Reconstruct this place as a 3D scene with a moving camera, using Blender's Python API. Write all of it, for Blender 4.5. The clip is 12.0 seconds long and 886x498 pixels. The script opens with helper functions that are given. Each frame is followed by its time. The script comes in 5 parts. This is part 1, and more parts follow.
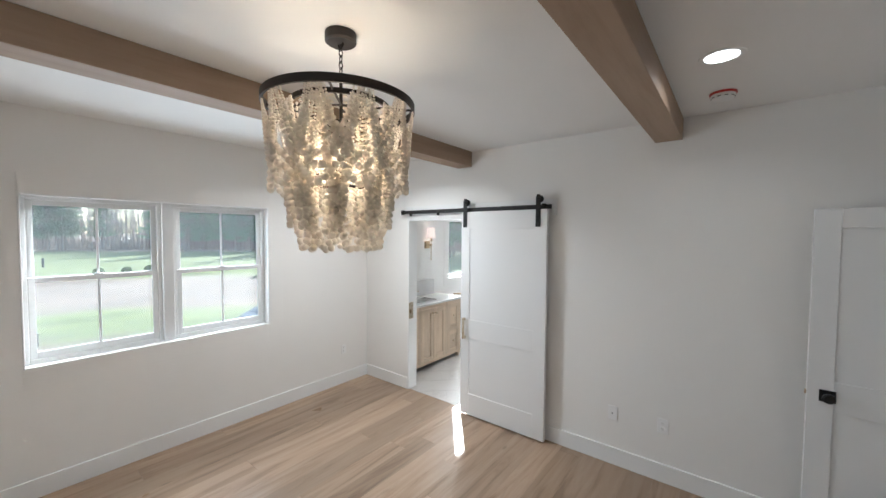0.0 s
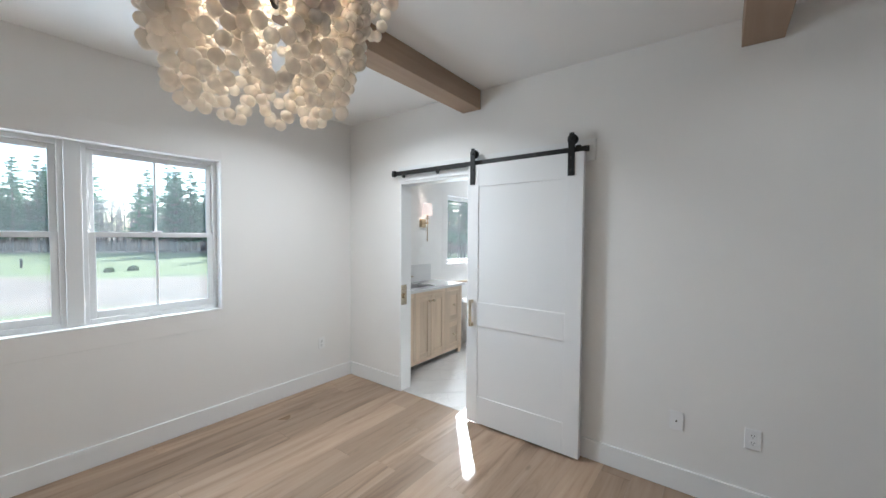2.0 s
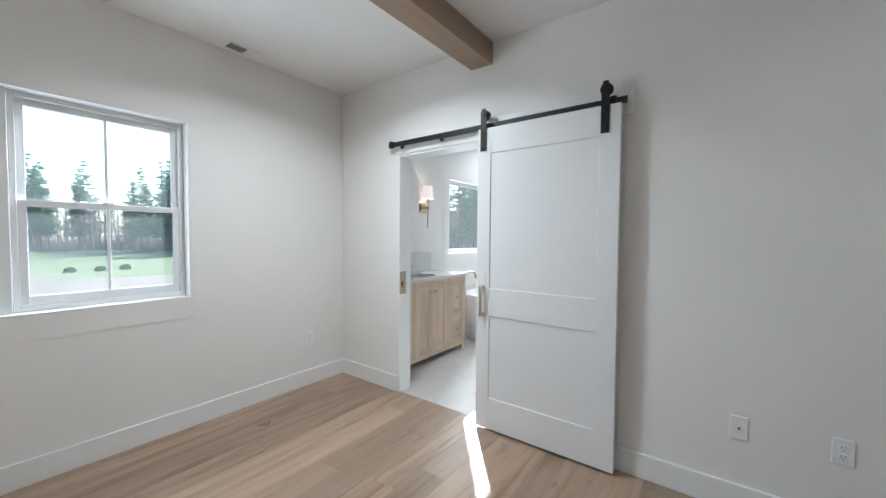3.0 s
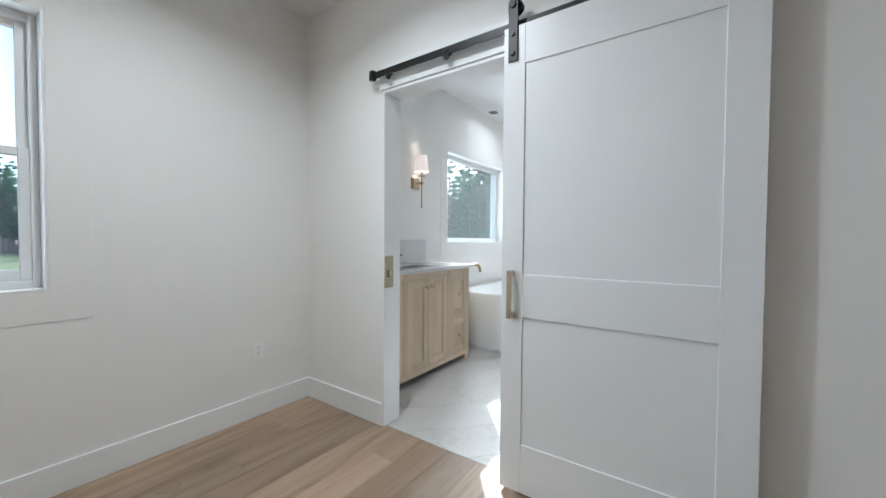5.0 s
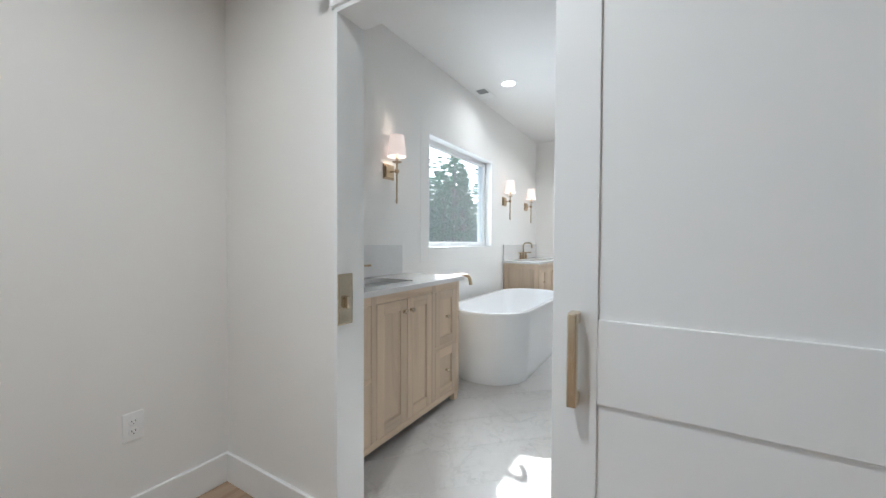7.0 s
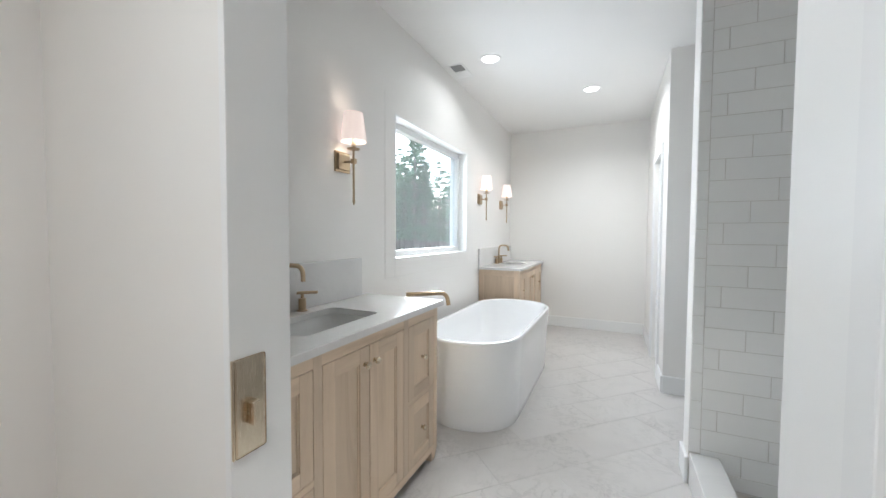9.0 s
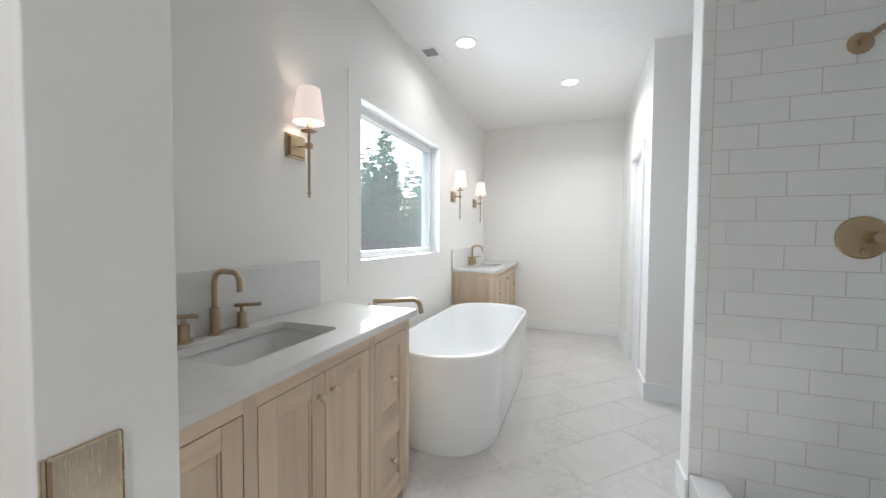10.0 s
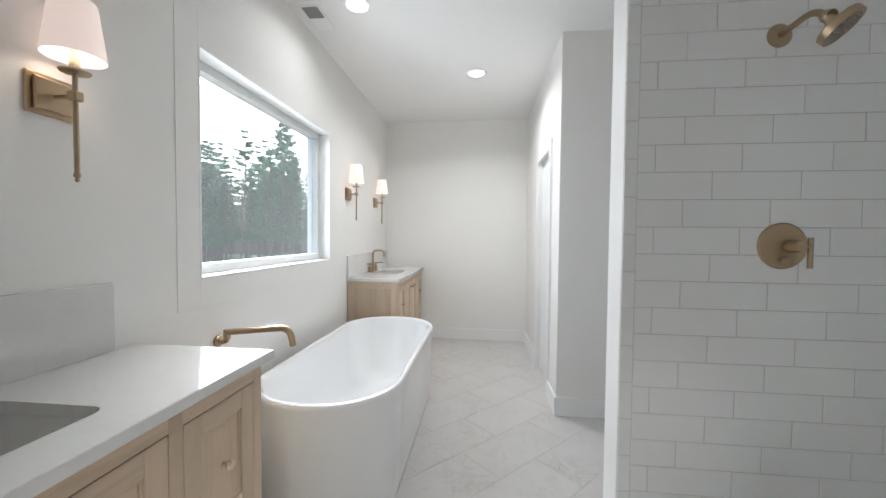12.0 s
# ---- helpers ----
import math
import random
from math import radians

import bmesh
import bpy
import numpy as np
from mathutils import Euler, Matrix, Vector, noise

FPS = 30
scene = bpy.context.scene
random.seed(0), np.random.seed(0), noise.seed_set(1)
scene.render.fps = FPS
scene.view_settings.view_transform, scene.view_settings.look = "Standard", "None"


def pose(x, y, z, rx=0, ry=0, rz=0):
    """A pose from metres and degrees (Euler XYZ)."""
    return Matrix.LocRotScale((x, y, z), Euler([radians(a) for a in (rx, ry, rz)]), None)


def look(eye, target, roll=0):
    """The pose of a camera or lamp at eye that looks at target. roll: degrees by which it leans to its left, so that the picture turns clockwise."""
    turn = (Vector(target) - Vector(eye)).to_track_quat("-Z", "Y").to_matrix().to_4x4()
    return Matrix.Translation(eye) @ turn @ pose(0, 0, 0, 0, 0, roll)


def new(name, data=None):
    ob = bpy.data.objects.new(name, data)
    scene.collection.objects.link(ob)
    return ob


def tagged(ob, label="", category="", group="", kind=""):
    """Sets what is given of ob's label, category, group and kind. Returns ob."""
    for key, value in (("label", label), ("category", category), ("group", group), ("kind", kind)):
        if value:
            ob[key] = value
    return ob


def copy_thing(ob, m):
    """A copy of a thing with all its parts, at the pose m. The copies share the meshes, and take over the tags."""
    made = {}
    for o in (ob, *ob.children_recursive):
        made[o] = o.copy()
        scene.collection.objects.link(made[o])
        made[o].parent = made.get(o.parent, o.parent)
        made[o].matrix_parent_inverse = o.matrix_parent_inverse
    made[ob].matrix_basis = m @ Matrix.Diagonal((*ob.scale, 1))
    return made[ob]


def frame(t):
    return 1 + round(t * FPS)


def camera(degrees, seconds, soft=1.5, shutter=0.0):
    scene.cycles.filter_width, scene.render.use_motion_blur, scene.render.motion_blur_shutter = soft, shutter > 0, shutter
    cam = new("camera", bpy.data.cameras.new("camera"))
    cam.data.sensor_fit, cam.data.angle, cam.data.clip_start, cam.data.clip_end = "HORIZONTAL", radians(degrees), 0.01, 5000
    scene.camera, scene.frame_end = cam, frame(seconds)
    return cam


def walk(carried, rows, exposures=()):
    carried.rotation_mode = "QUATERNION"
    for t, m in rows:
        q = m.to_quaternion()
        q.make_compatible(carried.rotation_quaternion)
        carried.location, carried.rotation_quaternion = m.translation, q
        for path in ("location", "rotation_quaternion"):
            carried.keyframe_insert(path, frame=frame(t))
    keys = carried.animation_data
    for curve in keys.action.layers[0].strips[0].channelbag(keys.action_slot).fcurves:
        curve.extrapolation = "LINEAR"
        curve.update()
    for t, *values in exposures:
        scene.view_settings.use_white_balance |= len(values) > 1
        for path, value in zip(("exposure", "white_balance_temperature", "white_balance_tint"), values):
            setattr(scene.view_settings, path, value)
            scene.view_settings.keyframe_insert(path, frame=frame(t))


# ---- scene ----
cam = camera(100.7, 12.0)
PATH = [
    (0, (0.142, 0.554, 1.882), (-1.095, 2.124, 1.802), 0.4),
    (0.5, (0.008, 0.706, 1.813), (-1.223, 2.28, 1.729), 0.4),
    (1, (-0.146, 0.826, 1.724), (-1.371, 2.405, 1.64), 0.4),
    (1.5, (-0.285, 0.962, 1.618), (-1.492, 2.555, 1.544), 0.5),
    (2, (-0.399, 1.135, 1.536), (-1.607, 2.728, 1.468), 0.4),
    (2.5, (-0.546, 1.287, 1.457), (-1.744, 2.887, 1.385), 0.4),
    (3, (-0.703, 1.434, 1.366), (-1.897, 3.037, 1.296), 0.4),
    (5, (-1.312, 2.12, 1.161), (-2.461, 3.756, 1.108), 0.4),
    (5.5, (-1.443, 2.309, 1.15), (-2.574, 3.958, 1.107), 0.2),
    (6, (-1.576, 2.468, 1.146), (-2.683, 4.133, 1.108), 0.4),
    (6.5, (-1.717, 2.613, 1.17), (-2.79, 4.301, 1.125), 0.3),
    (7, (-1.832, 2.765, 1.184), (-2.866, 4.476, 1.142), 0.3),
    (9, (-2.235, 3.293, 1.3), (-3.08, 5.105, 1.223), 0.3),
    (9.5, (-2.312, 3.435, 1.294), (-3.08, 5.28, 1.22), 0.3),
    (10, (-2.372, 3.544, 1.293), (-3.062, 5.42, 1.219), 0.4),
    (10.5, (-2.416, 3.65, 1.3), (-3.012, 5.558, 1.227), 0.5),
    (11, (-2.428, 3.769, 1.31), (-2.907, 5.71, 1.24), 0.5),
    (11.5, (-2.424, 3.908, 1.316), (-2.769, 5.877, 1.248), 0.5),
    (12, (-2.413, 4.025, 1.317), (-2.623, 6.013, 1.254), 0.5),
]
walk(cam, [(t, look(eye, target, roll)) for t, eye, target, roll in PATH], [(0, 1.5, 5650, 6), (3.0, 1.42, 5400, 4), (5.0, 1.24, 5400, 3), (7.0, 1.16, 5600, 5), (9.0, 1.27, 5750, 6), (12, 1.03, 5850, 7)])

# ---- world, sun, large lights ----
world = bpy.data.worlds.new("world")
scene.world = world
world.use_nodes = True
wn = world.node_tree.nodes
sky = wn.new("ShaderNodeTexSky")
sky.sky_type, sky.sun_disc = "NISHITA", False
sky.sun_elevation, sky.sun_rotation = radians(31.2), radians(-38.7)
wn["Background"].inputs["Strength"].default_value = 0.15
world.node_tree.links.new(sky.outputs["Color"], wn["Background"].inputs["Color"])

sun = new("sun", bpy.data.lights.new("sun", "SUN"))
sun.data.energy, sun.data.angle, sun.data.color = 5.0, radians(0.6), (1.0, 0.95, 0.88)
sun.matrix_world = look((0, 0, 0), (1.03, -1.2875, -1.0))


def area_lamp(name, eye, target, sx, sy, watts, colour, round_shape=False):
    lamp = new(name, bpy.data.lights.new(name, "AREA"))
    lamp.data.shape = "ELLIPSE" if round_shape else "RECTANGLE"
    lamp.data.size, lamp.data.size_y, lamp.data.energy, lamp.data.color = sx, sy, watts, colour
    lamp.data.spread = radians(150)
    lamp.matrix_world = look(eye, target)
    return lamp


DAY = (0.90, 0.96, 1.0)
area_lamp("window_daylight", (-3.732, 1.585, 1.53), (-2.73, 1.585, 1.53), 1.6, 1.12, 6.5, DAY)
area_lamp("window_daylight", (-3.732, 6.263, 1.64), (-2.73, 6.263, 1.64), 1.3, 0.94, 5.6, (0.97, 0.98, 1.0))

# ---- materials ----
MATS = {}


class Nodes:
    """A small wrapper round a node material."""

    def __init__(self, name, rough=0.5, metal=0.0, coat=0.0):
        self.mat = bpy.data.materials.new(name)
        self.mat.use_nodes = True
        self.t = self.mat.node_tree
        self.b = self.t.nodes["Principled BSDF"]
        self.b.inputs["Roughness"].default_value = rough
        self.b.inputs["Metallic"].default_value = metal
        self.b.inputs["Coat Weight"].default_value = coat
        MATS[name] = self.mat

    def node(self, kind, **values):
        n = self.t.nodes.new(kind)
        for k, v in values.items():
            n.inputs[k].default_value = v
        return n

    def link(self, a, b):
        self.t.links.new(a, b)

    def coords(self, scale=(1, 1, 1), world_space=True, shift=None):
        m = self.node("ShaderNodeMapping", Scale=scale)
        if world_space:
            src = self.node("ShaderNodeNewGeometry").outputs["Position"]
        else:
            src = self.node("ShaderNodeTexCoord").outputs["Object"]
        if shift is not None:
            add = self.node("ShaderNodeVectorMath")
            self.link(src, add.inputs[0])
            self.link(shift, add.inputs[1])
            src = add.outputs[0]
        self.link(src, m.inputs["Vector"])
        return m.outputs["Vector"]

    def noise(self, vec, scale, detail=4.0, rough=0.55, distortion=0.0):
        n = self.node("ShaderNodeTexNoise", Scale=scale, Detail=detail, Roughness=rough, Distortion=distortion)
        if vec is not None:
            self.link(vec, n.inputs["Vector"])
        return n.outputs["Fac"]

    def ramp(self, fac, stops):
        r = self.t.nodes.new("ShaderNodeValToRGB")
        while len(r.color_ramp.elements) < len(stops):
            r.color_ramp.elements.new(0.5)
        for e, (p, c) in zip(r.color_ramp.elements, stops):
            e.position = p
            e.color = (*c, 1) if len(c) == 3 else c
        self.link(fac, r.inputs["Fac"])
        return r.outputs["Color"]

    def mix(self, a, b, fac, mode="MIX"):
        m = self.t.nodes.new("ShaderNodeMix")
        m.data_type, m.blend_type = "RGBA", mode
        for sock, v in ((m.inputs[0], fac), (m.inputs[6], a), (m.inputs[7], b)):
            if isinstance(v, (int, float)):
                sock.default_value = v
            elif isinstance(v, tuple):
                sock.default_value = (*v, 1)
            else:
                self.link(v, sock)
        return m.outputs[2]

    def math(self, op, a, b):
        m = self.t.nodes.new("ShaderNodeMath")
        m.operation = op
        for sock, v in ((m.inputs[0], a), (m.inputs[1], b)):
            if isinstance(v, (int, float)):
                sock.default_value = v
            else:
                self.link(v, sock)
        return m.outputs[0]

    def colour(self, c):
        if isinstance(c, tuple):
            self.b.inputs["Base Color"].default_value = (*c, 1)
        else:
            self.link(c, self.b.inputs["Base Color"])

    def bump(self, height, strength=0.2, distance=0.002):
        n = self.node("ShaderNodeBump", Strength=strength, Distance=distance)
        self.link(height, n.inputs["Height"])
        self.link(n.outputs["Normal"], self.b.inputs["Normal"])

    def rough(self, fac, lo, hi):
        m = self.node("ShaderNodeMapRange")
        self.link(fac, m.inputs["Value"])
        m.inputs["To Min"].default_value, m.inputs["To Max"].default_value = lo, hi
        self.link(m.outputs["Result"], self.b.inputs["Roughness"])


def paint(name, base, rough, grain=900, strength=0.12):
    n = Nodes(name, rough)
    v = n.coords()
    soft = n.noise(v, 1.3, 3)
    fine = n.noise(v, grain * 0.12, 5)
    low = tuple(c * 0.965 for c in base)
    n.colour(n.mix(n.mix(low, base, soft), tuple(c * 0.985 for c in base), n.math("MULTIPLY", fine, 0.5)))
    n.bump(fine, strength, 0.0012)
    n.rough(soft, rough - 0.05, rough + 0.06)
    return n.mat


paint("wall_paint", (0.87, 0.853, 0.825), 0.62)
paint("ceiling_paint", (0.89, 0.88, 0.865), 0.8)
paint("trim_paint", (0.87, 0.87, 0.86), 0.34, 300, 0.05)
paint("door_paint", (0.84, 0.84, 0.835), 0.38, 300, 0.06)
paint("vinyl", (0.82, 0.83, 0.83), 0.3, 200, 0.03)
paint("plastic", (0.90, 0.895, 0.885), 0.3, 200, 0.02)
paint("siding", (0.55, 0.56, 0.56), 0.7)


def wood(name, light, mid, dark, axis, rough, knots=0.0, per_piece=0.3, size=1.0):
    """Boards with the grain along the axis 'x', 'y' or 'z'."""
    n = Nodes(name, rough)
    info = n.node("ShaderNodeObjectInfo")
    cell = n.math("MULTIPLY", info.outputs["Random"], 37.0)
    shift = n.node("ShaderNodeCombineXYZ")
    n.link(cell, shift.inputs[0]), n.link(cell, shift.inputs[1]), n.link(cell, shift.inputs[2])
    s = {"x": (0.09, 1, 1), "y": (1, 0.09, 1), "z": (1, 1, 0.09)}[axis]
    s = tuple(c * size for c in s)
    v = n.coords(s, True, shift.outputs[0])
    ring = n.noise(v, 9.0, 6, 0.6, 1.2)
    fibre = n.noise(v, 95.0, 4, 0.6)
    cloud = n.noise(n.coords((size, size, size), True, shift.outputs[0]), 1.7, 3)
    col = n.ramp(ring, [(0.3, dark), (0.46, mid), (0.66, light)])
    col = n.mix(col, mid, n.math("MULTIPLY", cloud, 0.75))
    col = n.mix(col, tuple(c * 0.72 for c in mid), n.math("MULTIPLY", n.math("GREATER_THAN", fibre, 0.6), 0.12))
    tone = n.node("ShaderNodeMapRange")
    n.link(info.outputs["Random"], tone.inputs["Value"])
    tone.inputs["To Min"].default_value, tone.inputs["To Max"].default_value = 1 - per_piece, 1 + per_piece * 0.35
    grey = n.node("ShaderNodeCombineColor")
    for k in range(3):
        n.link(tone.outputs["Result"], grey.inputs[k])
    col = n.mix(col, grey.outputs[0], 1.0, "MULTIPLY")
    if knots:
        ks = {"x": (0.45, 1, 1), "y": (1, 0.45, 1), "z": (1, 1, 0.45)}[axis]
        vo = n.node("ShaderNodeTexVoronoi", Scale=2.6)
        n.link(n.coords(ks, True, shift.outputs[0]), vo.inputs["Vector"])
        wob = n.math("ADD", vo.outputs["Distance"], n.math("MULTIPLY", n.noise(v, 22.0, 3), 0.07))
        mask = n.ramp(wob, [(0.055, (1, 1, 1)), (0.11, (0, 0, 0))])
        col = n.mix(col, tuple(c * 0.42 for c in dark), n.math("MULTIPLY", mask, knots))
        vs = n.coords(tuple(c * 0.55 for c in s), True, shift.outputs[0])
        streak = n.ramp(n.noise(vs, 13.0, 5, 0.5, 0.6), [(0.60, (0, 0, 0)), (0.69, (1, 1, 1))])
        col = n.mix(col, tuple(c * 0.7 for c in dark), n.math("MULTIPLY", streak, 0.5 * knots))
    n.colour(col)
    n.bump(n.math("ADD", fibre, n.math("MULTIPLY", ring, 0.5)), 0.12, 0.0012)
    n.rough(cloud, rough - 0.06, rough + 0.1)
    return n.mat


wood("floor_oak", (0.50, 0.375, 0.27), (0.40, 0.28, 0.19), (0.17, 0.108, 0.068), "y", 0.29, 1.0, 0.30)
wood("beam_wood", (0.42, 0.31, 0.22), (0.37, 0.265, 0.185), (0.29, 0.20, 0.135), "y", 0.62, 0.55, 0.05, 0.8)
for ax in "yz":
    wood("vanity_oak_" + ax, (0.72, 0.575, 0.425), (0.645, 0.505, 0.365), (0.48, 0.355, 0.245), ax, 0.45, 0.0, 0.16)


def metal(name, base, rough, brushed=True, metallic=1.0):
    n = Nodes(name, rough, metallic)
    v = n.coords((60, 60, 4) if brushed else (20, 20, 20), False)
    f = n.noise(v, 12.0, 3)
    n.colour(n.mix(tuple(c * 0.86 for c in base), base, f))
    n.rough(f, rough - 0.05, rough + 0.08)
    n.bump(f, 0.03, 0.0005)
    return n.mat


metal("brass", (0.50, 0.385, 0.25), 0.32)
metal("pale_brass", (0.74, 0.64, 0.49), 0.24)
metal("black_metal", (0.022, 0.021, 0.02), 0.42, False, 0.35)
metal("bronze", (0.05, 0.043, 0.038), 0.45, False, 0.5)

n = Nodes("quartz", 0.13)
v = n.coords()
vein = n.ramp(n.noise(v, 2.2, 8, 0.62, 1.6), [(0.47, (0, 0, 0)), (0.5, (1, 1, 1)), (0.53, (0, 0, 0))])
speck = n.noise(v, 160, 2)
n.colour(n.mix(n.mix((0.74, 0.73, 0.715), (0.66, 0.65, 0.64), n.math("MULTIPLY", vein, 0.35)), (0.69, 0.68, 0.67), n.math("MULTIPLY", speck, 0.4)))
n.rough(speck, 0.1, 0.17)

n = Nodes("acrylic", 0.12, coat=0.4)
n.colour((0.88, 0.88, 0.88))
n.rough(n.noise(n.coords(), 3.0), 0.06, 0.11)

n = Nodes("porcelain", 0.1, coat=0.3)
n.colour((0.78, 0.775, 0.76))
n.rough(n.noise(n.coords(), 6.0), 0.07, 0.14)

n = Nodes("wall_tile", 0.12, coat=0.2)
info = n.node("ShaderNodeObjectInfo")
v = n.coords()
soft = n.noise(v, 5.0, 3)
n.colour(n.mix(n.mix((0.86, 0.865, 0.855), (0.90, 0.90, 0.89), info.outputs["Random"]), (0.885, 0.885, 0.875), soft))
n.bump(n.noise(v, 16.0, 2), 0.06, 0.004)
n.rough(soft, 0.09, 0.18)

n = Nodes("grout", 0.85)
v = n.coords()
n.colour(n.mix((0.56, 0.53, 0.49), (0.64, 0.61, 0.57), n.noise(v, 40.0)))
n.bump(n.noise(v, 400.0), 0.3, 0.001)

n = Nodes("pale_grout", 0.85)
v = n.coords()
n.colour(n.mix((0.56, 0.54, 0.52), (0.61, 0.59, 0.57), n.noise(v, 30.0)))
n.bump(n.noise(v, 400.0), 0.3, 0.001)

n = Nodes("floor_tile", 0.35)
info = n.node("ShaderNodeObjectInfo")
shift = n.node("ShaderNodeCombineXYZ")
for k in range(3):
    n.link(n.math("MULTIPLY", info.outputs["Random"], 23.0 + 7 * k), shift.inputs[k])
v = n.coords((1, 1, 1), True, shift.outputs[0])
cloud = n.noise(v, 3.2, 5, 0.6, 0.5)
vein = n.ramp(n.noise(v, 3.8, 9, 0.68, 1.8), [(0.455, (0, 0, 0)), (0.5, (1, 1, 1)), (0.535, (0, 0, 0))])
spot = n.ramp(n.noise(v, 17.0, 6, 0.7, 0.8), [(0.57, (0, 0, 0)), (0.72, (1, 1, 1))])
patch = n.ramp(n.noise(v, 2.4, 3), [(0.42, (0, 0, 0)), (0.62, (1, 1, 1))])
col = n.mix((0.56, 0.535, 0.515), (0.67, 0.65, 0.63), cloud)
col = n.mix(col, (0.47, 0.455, 0.44), n.math("MULTIPLY", n.math("MULTIPLY", vein, patch), 0.65))
col = n.mix(col, (0.38, 0.365, 0.35), n.math("MULTIPLY", n.math("MULTIPLY", spot, patch), 0.8))
n.colour(col)
n.rough(cloud, 0.28, 0.42)

n = Nodes("pebble", 0.5)
info = n.node("ShaderNodeNewGeometry")
n.colour(n.ramp(info.outputs["Random Per Island"], [(0.0, (0.30, 0.25, 0.21)), (0.5, (0.55, 0.52, 0.48)), (1.0, (0.68, 0.66, 0.63))]))

n = Nodes("glass", 0.0)
n.colour((0.96, 1.0, 0.99))
n.b.inputs["Transmission Weight"].default_value = 1.0
n.b.inputs["IOR"].default_value = 1.45
# uneven translucent veil in the pane imitates haze and flare over the view
veil_noise = n.noise(n.coords((1, 0.6, 1.4)), 3.0, 6, 0.65, 0.8)
veil = n.node("ShaderNodeBsdfTranslucent", Color=(0.84, 0.91, 0.91, 1))
both = n.node("ShaderNodeMixShader")
veil_share = n.node("ShaderNodeMapRange")
n.link(veil_noise, veil_share.inputs["Value"])
veil_share.inputs["To Min"].default_value, veil_share.inputs["To Max"].default_value = 0.012, 0.05
n.link(veil_share.outputs["Result"], both.inputs[0])
n.link(n.b.outputs[0], both.inputs[1]), n.link(veil.outputs[0], both.inputs[2])
n.link(both.outputs[0], n.t.nodes["Material Output"].inputs["Surface"])

n = Nodes("shade_fabric", 0.8)
v = n.coords((1, 1, 1), False)
weave = n.noise(v, 420.0, 2)
n.colour(n.mix((0.82, 0.76, 0.70), (0.88, 0.83, 0.78), weave))
n.b.inputs["Emission Color"].default_value = (1.0, 0.72, 0.60, 1)
n.b.inputs["Emission Strength"].default_value = 0.27
n.bump(weave, 0.2, 0.001)


def glow(name, colour, strength):
    n = Nodes(name, 0.5)
    n.colour((0.9, 0.9, 0.9))
    n.b.inputs["Emission Color"].default_value = (*colour, 1)
    n.b.inputs["Emission Strength"].default_value = strength
    return n.mat


glow("bulb_glow", (1.0, 0.76, 0.48), 1.3)
glow("lens_glow", (1.0, 0.95, 0.88), 2.0)

n = Nodes("wood_bead", 0.6)
geo = n.node("ShaderNodeNewGeometry")
v = n.coords((1, 1, 1), False)
n.colour(n.mix(n.mix((0.88, 0.85, 0.81), (0.93, 0.905, 0.87), geo.outputs["Random Per Island"]), (0.60, 0.53, 0.46), n.math("MULTIPLY", n.noise(v, 90.0, 4), 0.08)))
n.bump(n.noise(v, 220.0), 0.2, 0.001)
# translucency added to solid wood so the beads glow with the bulbs' light
warm = n.node("ShaderNodeBsdfTranslucent", Color=(0.95, 0.89, 0.81, 1))
both = n.node("ShaderNodeMixShader", Fac=0.55)
n.link(n.b.outputs[0], both.inputs[1]), n.link(warm.outputs[0], both.inputs[2])
n.link(both.outputs[0], n.t.nodes["Material Output"].inputs["Surface"])

n = Nodes("red_plastic", 0.4)
n.colour(n.mix((0.5, 0.03, 0.03), (0.6, 0.05, 0.04), n.noise(n.coords(), 30.0)))

n = Nodes("dark_slot", 0.8)
n.colour(n.mix((0.02, 0.02, 0.02), (0.04, 0.04, 0.04), n.noise(n.coords(), 30.0)))

n = Nodes("vent_grey", 0.6)
n.colour(n.mix((0.30, 0.30, 0.30), (0.36, 0.36, 0.36), n.noise(n.coords(), 30.0)))

n = Nodes("lawn", 0.9)
v = n.coords()
fine = n.noise(n.coords((1, 0.4, 1)), 0.9, 8, 0.75)
patchy = n.noise(n.coords((1, 0.5, 1)), 0.12, 5, 0.6)
tuft = n.ramp(n.noise(n.coords((1, 0.35, 1)), 0.42, 9, 0.8), [(0.34, (0, 0, 0)), (0.66, (1, 1, 1))])
grass = n.mix((0.055, 0.072, 0.014), (0.185, 0.205, 0.055), tuft)
dry = n.mix((0.105, 0.074, 0.05), (0.275, 0.205, 0.15), tuft)
axes = n.node("ShaderNodeSeparateXYZ")
n.link(v, axes.inputs[0])
away = n.math("SUBTRACT", n.math("MULTIPLY", axes.outputs[1], 0.95), axes.outputs[0])
away = n.math("ADD", away, n.math("MULTIPLY", n.math("SUBTRACT", patchy, 0.5), 26.0))
away = n.math("DIVIDE", away, 160.0)
G0, G1 = (0, 0, 0), (1, 1, 1)
n.colour(n.mix(grass, dry, n.ramp(away, [(0.155, G1), (0.175, G0), (0.205, G0), (0.235, G1), (0.365, G1), (0.40, G0), (0.84, G0), (0.88, G1)])))
n.bump(fine, 0.6, 0.05)


